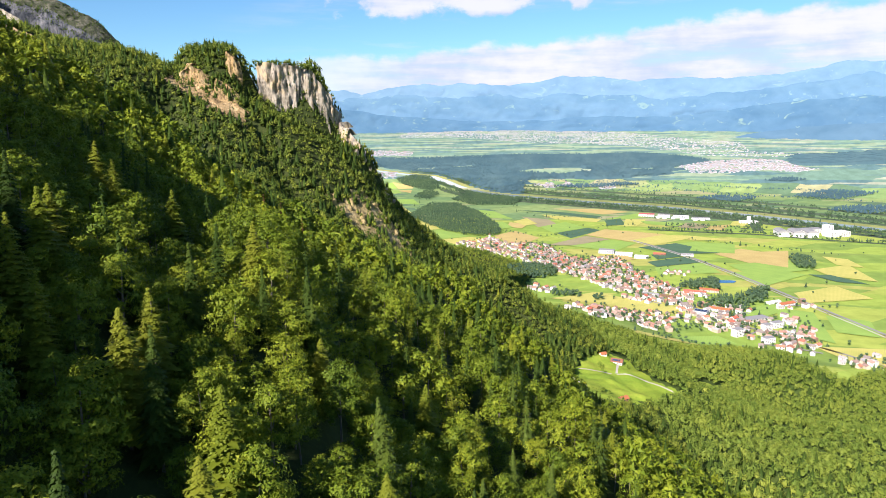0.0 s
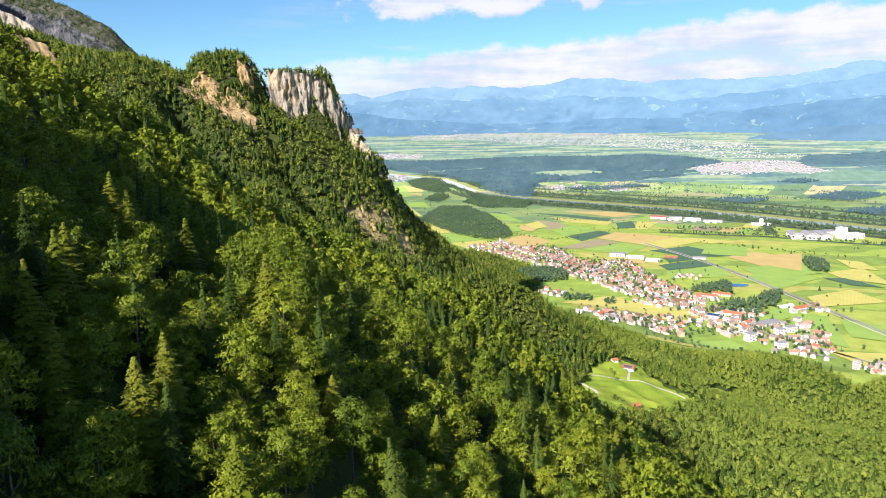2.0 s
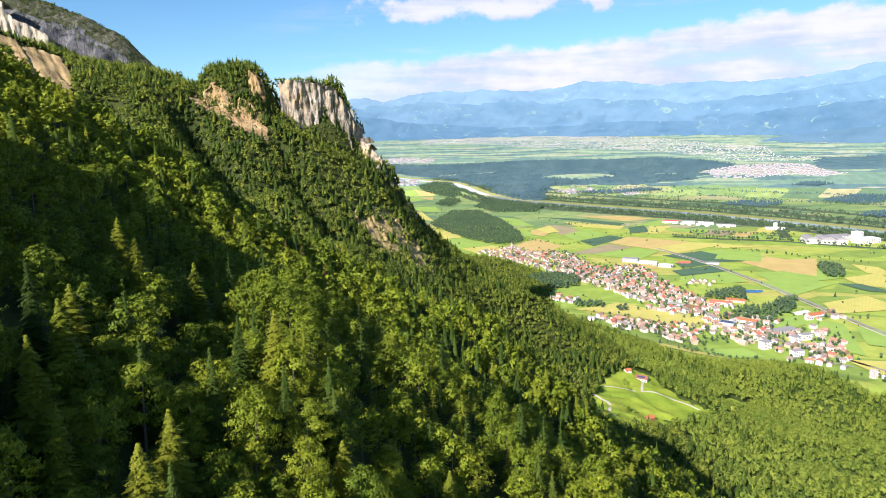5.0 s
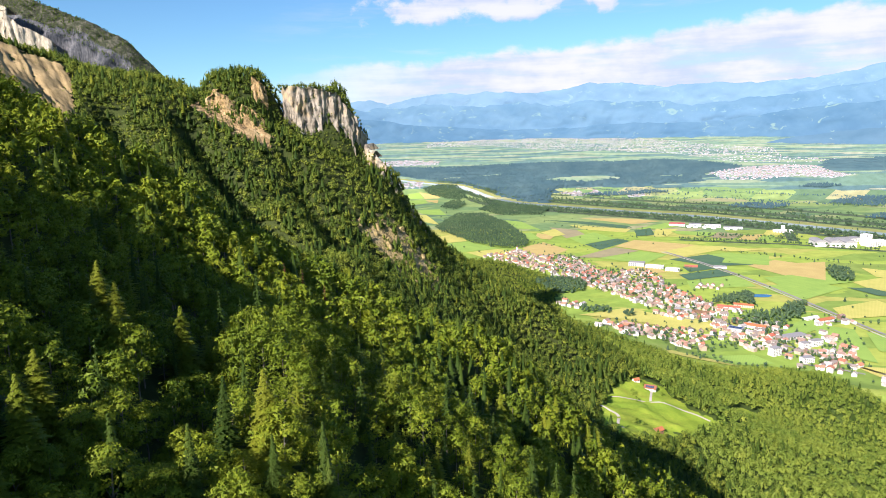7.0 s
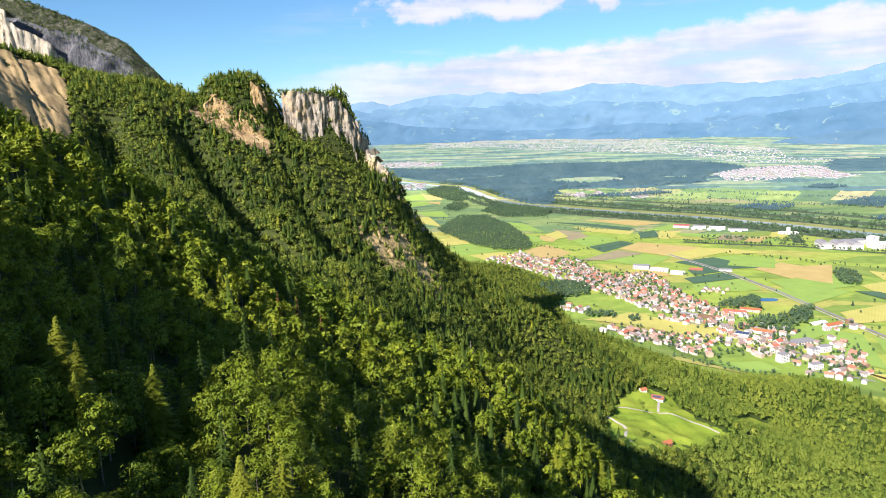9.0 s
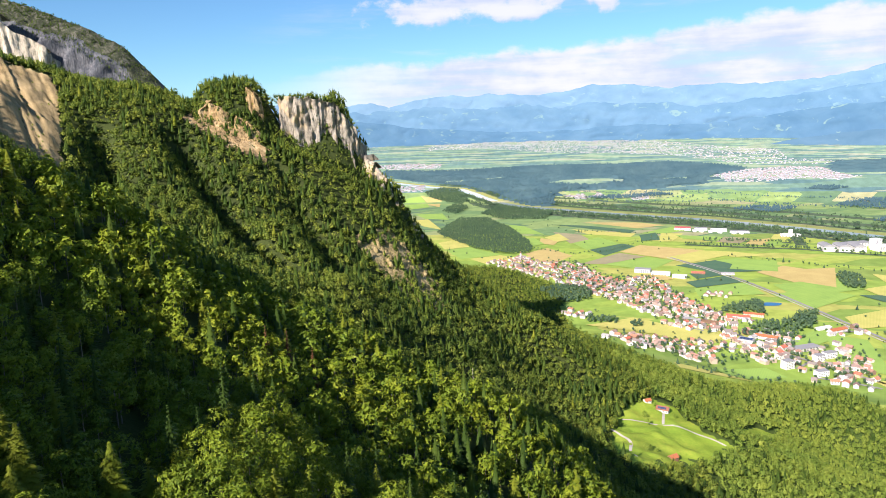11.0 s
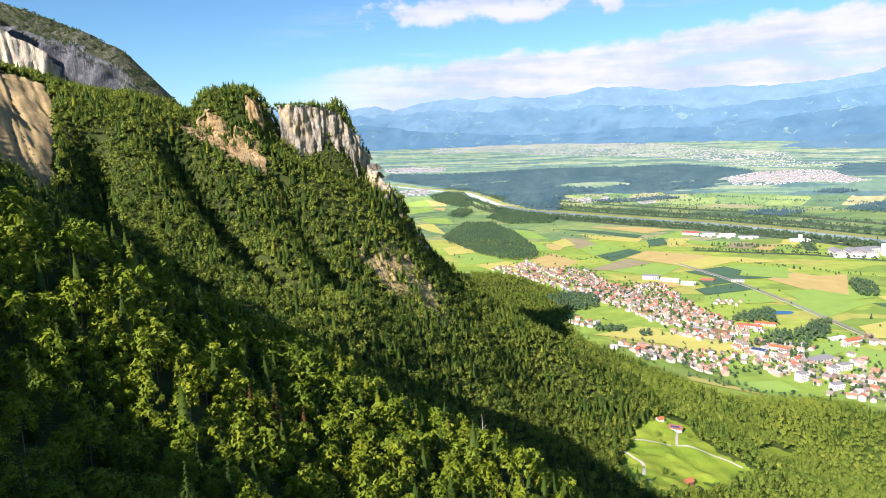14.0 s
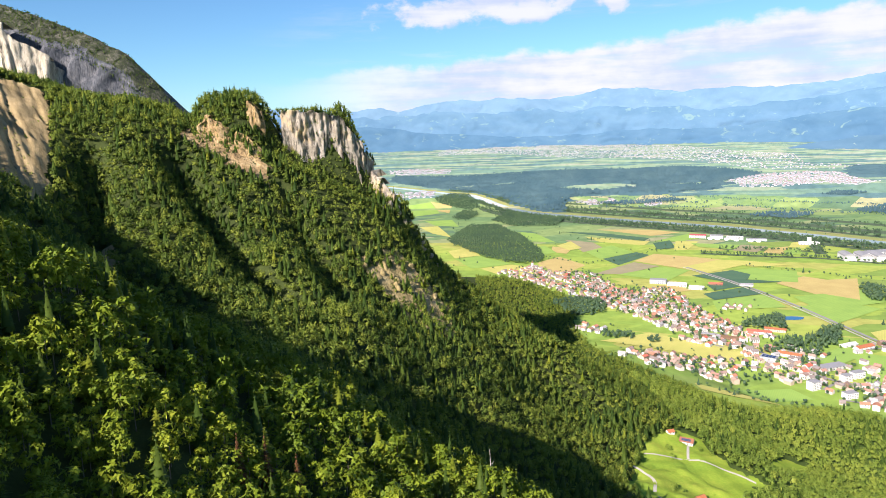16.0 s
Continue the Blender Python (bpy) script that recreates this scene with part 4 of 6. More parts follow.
ring = lambda u, w: (np.hypot(u + 318, w - 1010) < 62) & (w < 1012) & (vnoise(u / 9, w / 9, 8) < 0.72)
x, y = scatter(-385, -258, 945, 1012, 3.4, 44, ring)
plant("knob_trees", x, y, kinds_at(x, y, tree_rng, 0.35, 0.0), 36, 1.25, tree_rng, "dense small spruces and beeches clothing the rocky knob", "trees", scale=(0.3, 0.6), mats=FLANK)
CLIFF_LINE = [(-272, 1030), (-262, 1014), (-240, 1015), (-205, 1028), (-182, 1043), (-164, 1066), (-150, 1098), (-138, 1140)]
CLIFF_TOP = [492, 497, 498, 496, 489, 458, 418, 372]
rim_trees(CLIFF_LINE[1:7], CLIFF_TOP[1:7], 30, 3.6, 91, "dark spruces and bushes along the cliff's rim")


# ---- cliffs and bare rock ----
def rock_wall(name, line, top, base, material, seed, label, lean=6.0, rough=3.2, step=1.6, rows=46, cap=26.0, bushes=0.0):
    """A ribbed wall of rock along a line on the ground, leaning back, with a broken rim and a cap that runs back into the hill."""
    pts = np.array(line, float)
    seg = np.hypot(*np.diff(pts, axis=0).T)
    s_at = np.concatenate([[0], np.cumsum(seg)])
    s = np.arange(0, s_at[-1], step)
    px, py = np.interp(s, s_at, pts[:, 0]), np.interp(s, s_at, pts[:, 1])
    zt, zb = np.interp(s, s_at, top), np.interp(s, s_at, base)
    dx, dy = np.gradient(px), np.gradient(py)
    k = np.hypot(dx, dy)
    nx, ny = dy / k, -dx / k                       # outwards, to the right of the line
    zt = zt + (fbm(s / 9, s * 0, seed, 4) - 0.5) * 9
    v = []
    for r in range(rows):
        f = r / (rows - 1)
        z = zb + (zt - zb) * f
        rib = (np.abs(fbm(s / 13 + f * 0.5, s * 0 + f * 1.2, seed + 3, 4) - 0.5) * 6.0 - 0.8) * rough + (np.abs(fbm(s / 6 + f * 0.4, s * 0 + f * 1.5, seed + 4, 3) - 0.5) * 5.0 - 0.7) * rough * 0.45
        rib = rib + (fbm(s / 34, s * 0 + f * 1.3, seed + 8, 3) - 0.5) * 5.0 * rough + (fbm(s / 3.0, z / 6.5, seed + 5, 3) - 0.5) * 3.0
        ledge = (np.floor(f * 7 + vnoise(s / 12, s * 0, seed + 6) * 1.5) / 7 - f) * 7.0
        back = f * lean + ledge
        v.append(np.stack([px + nx * (rib - back), py + ny * (rib - back), z], 1))
    last = v[-1]
    for f in (0.3, 1.0):
        v.append(np.stack([last[:, 0] - nx * cap * f, last[:, 1] - ny * cap * f, last[:, 2] - 10 * f * f + (fbm(s / 8, s * 0 + f, seed + 9, 3) - 0.5) * 5], 1))
    # the two ends run back into the hill
    v = np.stack(v)
    for end, inner in ((0, 1), (-1, -2)):
        v[:, end, 0] -= nx[end] * cap
        v[:, end, 1] -= ny[end] * cap
    ob = tagged(mesh_np(name, v.reshape(-1, 3), grid_faces(len(s), len(v)), material), label, "cliff")
    if bushes:
        rng = np.random.default_rng(seed)
        q = v[3:rows - 2, 2:-2].reshape(-1, 3)
        q = q[rng.uniform(size=len(q)) < bushes * smooth(0.45, 0.7, fbm(q[:, 0] / 9 + q[:, 1] / 14, q[:, 2] / 7, seed + 12, 3)) * 2]
        plant("ledge_bushes", q[:, 0], q[:, 1], (rng.uniform(size=len(q)) < 0.25) * 2, 50, 1.0, rng, "dark bushes and dwarf trees on the ledges of the rock", "bushes", scale=(0.12, 0.34), z=q[:, 2] - 1.2)
    return ob


rock_wall("cliff", CLIFF_LINE, CLIFF_TOP, [420, 424, 420, 408, 398, 385, 360, 330], cliff_rock, 3, "pale grey limestone cliff with vertical ribs, topped by trees", 7, 4.8, bushes=0.03)
rock_wall("cliff", [(-362, 968), (-346, 950), (-313, 944), (-284, 943), (-262, 947)],
          [498, 492, 480, 468, 446], [470, 468, 446, 430, 422], ochre_rock, 17, "broken ochre rock face under a wooded knob", 20, 4.2, cap=16, bushes=0.05)
rock_wall("rock_tower", [(-306, 988), (-294, 978), (-281, 980), (-270, 992)], [506, 508, 504, 494], [474, 466, 462, 456], ochre_rock, 29,
          "steep orange rock corner below the knob's trees", 8, 3.0, cap=16, bushes=0.04)
rock_wall("cliff", [(-164, 1074), (-146, 1056), (-122, 1050), (-102, 1064), (-84, 1082), (-70, 1098)], [414, 404, 378, 342, 308, 290], [382, 368, 338, 306, 284, 270], cliff_rock, 37,
          "broken grey rock band down the edge of the wooded ridge", 14, 3.4, cap=14, bushes=0.10)


def boulder(seed, size):
    """A split, weathered lump of limestone."""
    rng = np.random.default_rng(seed)
    nu, nv = 14, 9
    u, w = np.meshgrid(np.linspace(0, 2 * np.pi, nu), np.linspace(0.05, np.pi - 0.05, nv))
    r = 0.75 + 0.6 * fbm(np.cos(u) * 1.6 + 9 * seed, np.sin(u) * 1.6 + w * 1.5, seed, 3)
    p = np.stack([r * np.sin(w) * np.cos(u), r * np.sin(w) * np.sin(u), r * np.cos(w)], -1).reshape(-1, 3)
    p[:, 0:1] = p[nu * 0:, 0:1]
    p = p * np.array(size) * rng.uniform(0.85, 1.15, 3)
    p.reshape(nv, nu, 3)[:, -1] = p.reshape(nv, nu, 3)[:, 0]
    return p, grid_faces(nu, nv)


rock_rng = np.random.default_rng(8)
for k in range(44):
    a, b = rock_rng.uniform(-150, -30), rock_rng.uniform(855, 955)
    if k > 27:                      # along the edge of the ridge
        a, b = np.interp(k, (28, 43), (-170, -62)) + rock_rng.uniform(-5, 5), np.interp(k, (28, 43), (1030, 1065)) + rock_rng.uniform(-9, 9)
    elif not inside(np.array([a]), np.array([b]), OUTCROP)[0]:
        continue
    v, f = boulder(k + 1, (rock_rng.uniform(2.5, 6), rock_rng.uniform(2, 4), rock_rng.uniform(3, 7)))
    ob = mesh_np("rock_outcrop", v, f, cliff_rock if k > 27 else outcrop_rock)
    ob.matrix_basis = pose(a, b, ground1(a, b) + 1, rock_rng.uniform(-12, 12), rock_rng.uniform(10, 30), rock_rng.uniform(0, 360))
    tagged(ob, "weathered limestone outcrop among the slope's trees", "rock", "outcrops on the flank")


def bare_slope(name, outline, material, label, step=3.0, lift=1.2, runnel=3.5, edge=9.0):
    """A draped sheet of loose ground, cut by runnels that follow the fall of the slope."""
    px, py = [p[0] for p in outline], [p[1] for p in outline]
    xx, yy = np.arange(min(px) - 12, max(px) + 12, step), np.arange(min(py) - 12, max(py) + 12, step)
    X, Y = np.meshgrid(xx, yy)
    x, y = X.ravel(), Y.ravel()
    along = (x * 0.62 - y * 0.78)
    across = x * 0.78 + y * 0.62
    z = ground(x, y) + lift + (np.abs(fbm(across / 7, along / 150, 51, 4) - 0.5) * -2 + 0.35) * runnel * 2
    f = grid_faces(len(xx), len(yy))
    cx, cy = x[f].mean(1), y[f].mean(1)
    wob = (fbm(cx / 14, cy / 14, 77, 3) - 0.5) * edge * 2
    f = f[inside(cx + wob, cy - wob, outline)]
    return tagged(mesh_np(name, np.stack([x, y, z], 1), f, material), label, "scree", kind="structure")


bare_slope("scree_slope", SCREE, scree_mat, "bare tan scree slope cut by runnels", 2.0, 1.6, 3.6, 16)
x, y = scatter(-650, -365, 675, 965, 6.0, 58, lambda u, w: inside(u, w, SCREE) & (fbm((u * 0.78 + w * 0.62) / 14, (u * 0.62 - w * 0.78) / 70, 52, 3) > 0.60))
plant("scree_bushes", x, y, x.astype(int) * 0, 60, 0.9, tree_rng, "low green bushes in strips on the scree", "bushes", scale=(0.1, 0.3))
bare_slope("rocky_slope", OUTCROP, outcrop_rock, "steep rocky ground with dry grass between outcrops", 2.5, 1.5, 3.5, 12)
bare_slope("rocky_slope", KNOB_FACE, ochre_rock, "rocky foot of the wooded knob", 2.5, 0.8, 2.0, 5)
bare_slope("ravine_bank", [(-352, 705), (-330, 705), (-300, 655), (-272, 615), (-292, 608), (-322, 645)], scree_mat, "bare earth bank in a wooded ravine", 2.5, 1.0, 1.5, 5)


# ---- the high peak behind ----
def high_peak():
    crest = [(-3000, 1050), (-2100, 1010), (-1600, 930), (-1276, 823), (-1186, 797), (-1038, 734), (-935, 679), (-870, 610), (-831, 557), (-790, 480), (-700, 330), (-600, 180)]
    cx = np.arange(-3000, -600, 6.0)
    ct = np.interp(cx, [c[0] for c in crest], [c[1] for c in crest]) + (fbm(cx / 60, cx * 0, 61, 5) - 0.5) * 16
    rows, v = 70, []
    for r in range(rows):
        f = r / (rows - 1)
        drop = 560 * f
        rim = 12 + 46 * fbm(cx / 160, cx * 0, 71, 3)                 # turf shoulder above the walls
        wall = smooth(0, 30, drop - rim)
        out = np.minimum(drop, rim) * 1.5 + np.maximum(drop - rim, 0) * 0.25
        slip = cx + drop * 0.35 + (fbm(cx / 200, cx * 0 + f * 2, 72, 3) - 0.5) * 90
        tooth = (slip / 74) % 1.0
        rib = np.where(tooth < 0.84, 1 - tooth / 0.84, (tooth - 0.84) / 0.16) * 30 * wall
        small = (np.abs(fbm((cx + drop * 0.5) / 26, cx * 0 + f * 7, 63, 5) - 0.5) * -2 + 0.5) * 26
        v.append(np.stack([cx, 2007 - out - rib - small, ct - drop], 1))
    back = v[0].copy()
    back[:, 1] += 300
    back[:, 2] -= 120
    v.insert(0, back)
    v = np.concatenate(v)
    f = grid_faces(len(cx), rows + 1)
    depth = np.interp(v[f][:, :, 0].mean(1), cx, ct) - v[f][:, :, 2].mean(1)
    rim = 18 + 46 * fbm(v[f][:, 0, 0] / 160, v[f][:, 0, 0] * 0, 71, 3)
    return tagged(mesh_np("mountain_peak", v, f, [alpine_rock_shade, alpine_turf], np.where(depth < rim, 1, 0)), "grey rocky mountain shoulder with a turf rim over shaded walls", "mountain", kind="structure")


high_peak()
a = tree_rng.uniform(-1330, -790, 1500)
drop = tree_rng.uniform(0, 1, 1500) ** 1.3 * 62
b = 2000 - drop * 1.5
c = np.interp(a, [-1276, -1186, -1038, -935, -870, -831, -790], [823, 797, 734, 679, 610, 557, 480]) - drop - 1.5
plant("dwarf_pines", a, b, (tree_rng.uniform(size=1500) < 0.2) * 2, 8, 2.2, tree_rng, "dark dwarf pines scattered on the turf below the crest", "bushes", scale=(0.2, 0.55), z=c, mats=[needle_spruce])
rock_wall("buttress", [(-1300, 1800), (-1200, 1785), (-1150, 1795), (-1115, 1825), (-1060, 1845), (-1025, 1890)], [770, 768, 752, 704, 668, 635], [540, 540, 535, 530, 525, 520], sunlit_rock, 83, "limestone buttress below the peak, coloured cream as if sunlit", 40, 7.0, 4.0, 40, 60)


# ---- valley floor ----
field_count = []


def field(a, b, c, d, material, n=30):
    """A parcel between four corners, laid on the land."""
    u, w = np.meshgrid(np.linspace(0, 1, n), np.linspace(0, 1, n))
    p = [np.array(q, float) for q in (a, b, c, d)]
    xy = (1 - w)[..., None] * ((1 - u)[..., None] * p[0] + u[..., None] * p[1]) + w[..., None] * ((1 - u)[..., None] * p[3] + u[..., None] * p[2])
    x, y = xy[..., 0].ravel(), xy[..., 1].ravel()
    f = grid_faces(n, n)
    if np.cross(p[1] - p[0], p[3] - p[0]) < 0:
        f = f[:, ::-1]
    ob = mesh_np("field", far(np.stack([x, y, ground(x, y) + 0.7 + 0.02 * len(field_count)], 1)), f, material)
    field_count.append(1)
    words = {"hay": "pale yellow mown hay meadow", "wheat": "golden tan grain field", "grass_bright": "bright green grass meadow", "crop": "dark green crop field", "fallow": "brownish fallow field"}
    return tagged(ob, words[material.name] + " on the valley floor", "field", kind="structure")


field((-131, 2700), (-50, 2799), (-11, 2607), (-101, 2563), hay)
field((-101, 2552), (-11, 2596), (94, 2442), (-39, 2380), grass_bright)
field((180, 2452), (268, 2554), (336, 2398), (232, 2235), wheat)
field((-11, 2377), (94, 2432), (156, 2379), (43, 2285), hay)
field((-467, 4211), (-314, 4415), (-227, 3851), (-389, 3698), grass_bright)
field((-316, 4447), (-173, 4205), (-175, 3841), (-239, 3951), wheat)
field((-294, 3346), (-208, 3368), (-129, 3028), (-220, 3149), hay)
field((-284, 3554), (-149, 3571), (-109, 3334), (-223, 3389), grass_bright)
field((115, 3179), (226, 3083), (289, 2846), (204, 2884), grass_bright)
field((330, 2908), (429, 2828), (447, 2701), (362, 2630), fallow)
field((371, 2640), (486, 2757), (539, 2609), (400, 2498), grass_bright)
field((408, 2497), (547, 2608), (581, 2550), (442, 2387), crop)
field((496, 3154), (715, 3120), (816, 3027), (682, 2958), wheat)
field((342, 3113), (490, 3060), (664, 2904), (628, 2841), crop)
field((417, 2966), (646, 2825), (605, 2742), (457, 2837), hay)
field((658, 2824), (849, 2992), (884, 2901), (746, 2799), grass_bright)
field((649, 2786), (727, 2841), (703, 2669), (630, 2655), crop)
field((745, 2825), (824, 2802), (732, 2631), (686, 2637), hay)
field((784, 2768), (947, 2710), (896, 2623), (788, 2682), grass_bright)
field((951, 2710), (1031, 2664), (952, 2561), (881, 2602), fallow)
field((1018, 2631), (1099, 2655), (1023, 2521), (966, 2548), wheat)
field((1144, 2734), (1249, 2783), (1137, 2616), (1094, 2644), hay)
field((1043, 2572), (1130, 2640), (1084, 2514), (1031, 2499), grass_bright)
field((504, 2447), (601, 2569), (788, 2446), (616, 2325), wheat)
field((616, 2325), (788, 2446), (827, 2348), (679, 2242), hay)
field((339, 2257), (500, 2428), (568, 2356), (424, 2250), fallow)
field((409, 2243), (565, 2347), (644, 2287), (535, 2146), grass_bright)
field((765, 2448), (875, 2408), (970, 2333), (842, 2320), hay)
field((744, 2261), (845, 2302), (933, 2171), (859, 2104), grass_bright)
field((624, 2207), (768, 2275), (853, 2104), (711, 2095), crop)
field((589, 1984), (724, 2052), (745, 1972), (597, 1916), crop)
field((630, 2087), (696, 2125), (729, 2065), (630, 2019), crop)
field((824, 2092), (936, 2171), (1036, 2054), (895, 1895), wheat)
field((588, 1905), (743, 1966), (746, 1832), (573, 1817), grass_bright)
field((756, 1832), (901, 1877), (957, 1803), (792, 1682), grass_bright)
field((473, 2079), (550, 2094), (568, 2024), (481, 1985), wheat)
field((246, 1579), (366, 1639), (461, 1546), (371, 1512), hay)
field((373, 1520), (469, 1572), (522, 1485), (458, 1433), hay)
field((420, 1289), (528, 1297), (546, 1248), (438, 1229), grass_bright)
field((355, 1273), (430, 1234), (470, 1190), (355, 1236), hay)
field((621, 1440), (746, 1540), (778, 1495), (658, 1407), grass_bright)
field((265, 2760), (331, 2703), (298, 2604), (247, 2644), wheat)
field((161, 2736), (239, 2776), (266, 2630), (185, 2563), grass_bright)
field((281, 2770), (347, 2865), (369, 2710), (318, 2670), hay)
field((89, 2332), (196, 2412), (166, 2273), (112, 2246), hay)
field((832, 1615), (967, 1677), (986, 1558), (813, 1524), hay)
field((805, 1933), (1023, 2002), (1010, 1867), (808, 1793), grass_bright)
field((1010, 1867), (1133, 1920), (1097, 1720), (1012, 1785), hay)
field((894, 2109), (1068, 2129), (952, 1890), (884, 1968), wheat)
field((729, 1494), (792, 1448), (727, 1243), (667, 1313), grass_bright)
field((678, 1228), (799, 1209), (746, 1124), (697, 1153), hay)
field((805, 1426), (874, 1383), (830, 1274), (765, 1310), grass_bright)
field((964, 1807), (1019, 1798), (1059, 1691), (993, 1723), crop)
field((1125, 2039), (1176, 1996), (1158, 1883), (1102, 1921), hay)
field((835, 2285), (951, 2249), (887, 2092), (766, 2142), grass_bright)


def pasture_sheet(outline, step=3.0):
    """Grazed grass in a clearing, with an uneven edge."""
    px, py = [p[0] for p in outline], [p[1] for p in outline]
    xx, yy = np.arange(min(px) - 6, max(px) + 6, step), np.arange(min(py) - 6, max(py) + 6, step)
    X, Y = np.meshgrid(xx, yy)
    x, y = X.ravel(), Y.ravel()
    f = grid_faces(len(xx), len(yy))
    cx, cy = x[f].mean(1), y[f].mean(1)
    wob = (fbm(cx / 9, cy / 9, 35, 2) - 0.5) * 9
    f = f[inside(cx + wob, cy - wob, outline)]
    tagged(mesh_np("pasture", np.stack([x, y, ground(x, y) + 0.25], 1), f, pasture, smooth=True), "grazed green pasture in a forest clearing", "pasture", kind="structure")


for outline in (CLEARING, CLEARING_EAST, CLEARING_SOUTH, CLEARING_FOOT):
    pasture_sheet(outline)


def ribbon(name, line, wide, material, label, lift=0.5, step=12.0, end_wide=None):
    """A road, path or river laid on the land."""
    pts = np.array(line, float)
    s_at = np.concatenate([[0], np.cumsum(np.hypot(*np.diff(pts, axis=0).T))])
    s = np.linspace(0, s_at[-1], max(3, int(s_at[-1] / step)))
    px, py = np.interp(s, s_at, pts[:, 0]), np.interp(s, s_at, pts[:, 1])
    for _ in range(3):
        px[1:-1], py[1:-1] = (px[:-2] + 2 * px[1:-1] + px[2:]) / 4, (py[:-2] + 2 * py[1:-1] + py[2:]) / 4
    dx, dy = np.gradient(px), np.gradient(py)
    k = np.hypot(dx, dy)
    w = np.interp(s, (0, s_at[-1]), (wide, end_wide or wide)) / 2
    l, r = np.stack([px - dy / k * w, py + dx / k * w], 1), np.stack([px + dy / k * w, py - dx / k * w], 1)
    xy = np.concatenate([r, l])
    n = len(s)
    f = np.stack([np.arange(n - 1), np.arange(n - 1) + 1, np.arange(n - 1) + n + 1, np.arange(n - 1) + n], 1)
    ob = mesh_np(name, far(np.concatenate([xy, (ground(xy[:, 0], xy[:, 1]) + lift)[:, None]], 1)), f, material)
    return tagged(ob, label, name.replace("_", " "), kind="structure")


RIVER = [(-1400, 6400), (-635, 5507), (-299, 5044), (-75, 4823), (20, 4480), (75, 4230), (157, 3960), (254, 3773), (468, 3590), (705, 3390), (1022, 3160), (1271, 2905), (1486, 2640), (2000, 2000)]
shift_line = lambda line, dx, dy: [(a + dx, b + dy) for a, b in line]
dike_grass = plain("dike_grass", (0.24, 0.26, 0.08), 0.95, 0, 0.2, 0.01)
ribbon("river_foreland", shift_line(RIVER, 26, 46), 95, dike_grass, "pale grassy foreland beside the river", 0.6, 30)
ribbon("river", RIVER, 62, river_water, "pale blue-grey river bending through the valley", 0.9, 30)
ribbon("river_bank", [(-60, 4800), (0, 4600), (40, 4430)], 26, gravel, "light gravel bank in the river", 1.2, 20)
ribbon("river_bank", [(30, 4400), (75, 4260), (120, 4080)], 24, gravel, "light gravel bar along the river's bend", 1.2, 20)
RAIL = [(640, 2330), (708, 2129), (745, 1981), (773, 1828), (798, 1641), (814, 1514), (840, 1330), (880, 1000)]
ribbon("road", shift_line(RAIL, 5, 0), 9, road_mat, "pale straight road across the meadows", 1.8)
ribbon("road", shift_line(RAIL, -7, 0), 4, gravel, "light farm track beside the straight road", 1.8)
STREETS = [
    [(100, 2343), (199, 2196), (272, 2084), (333, 1954), (408, 1870), (460, 1732), (517, 1651), (547, 1513), (574, 1433), (607, 1354)],
    [(303, 2188), (361, 2024), (440, 1947)],
    [(277, 1457), (311, 1425), (312, 1354)],
    [(368, 1472), (414, 1428), (481, 1426), (519, 1406)],
    [(608, 1502), (653, 1445)],
    [(580, 1291), (666, 1365), (731, 1408)],
    [(589, 1246), (643, 1217), (675, 1190)],
    [(634, 1320), (699, 1287)],
    [(735, 1497), (819, 1513)],
    [(607, 1845), (650, 1824)],
    [(533, 1660), (627, 1598)],
    [(437, 1598), (491, 1528)],
    [(219, 1682), (262, 1655)],
]
for line in STREETS:
    ribbon("street", line, 6, road_mat, "grey village street between the houses", 1.7)
ribbon("street", [(607, 1354), (640, 1300), (700, 1200), (760, 1100)], 7, road_mat, "grey road leaving the village", 1.7)
ribbon("farm_track", [(151, 812), (164, 792), (166, 772), (158, 748), (160, 725)], 3.2, gravel, "pale gravel track through the pasture", 0.4, 5)
ribbon("farm_track", [(172, 852), (191, 853), (219, 850), (243, 842), (267, 831), (285, 822)], 3.0, gravel, "pale gravel track across the clearing", 0.4, 5)
ribbon("farm_track", [(221, 852), (226, 870), (232, 890)], 3.0, gravel, "short gravel drive up to the farmhouse", 0.4, 5)


def pond():
    bm = bmesh.new()
    vs = [bm.verts.new((716 + 30 * math.cos(a) * (1 + 0.12 * math.sin(3 * a)), 1738 + 17 * math.sin(a) * (1 + 0.1 * math.cos(2 * a)), ground1(716, 1738) + 0.8)) for a in np.linspace(0, 6.283, 33)[:-1]]
    bm.faces.new(vs)
    ob = part("pond", bm, pond_water, None)
    tagged(ob, "small deep blue pond with a pale rim", "pond", kind="structure")


pond()

# ---- buildings ----


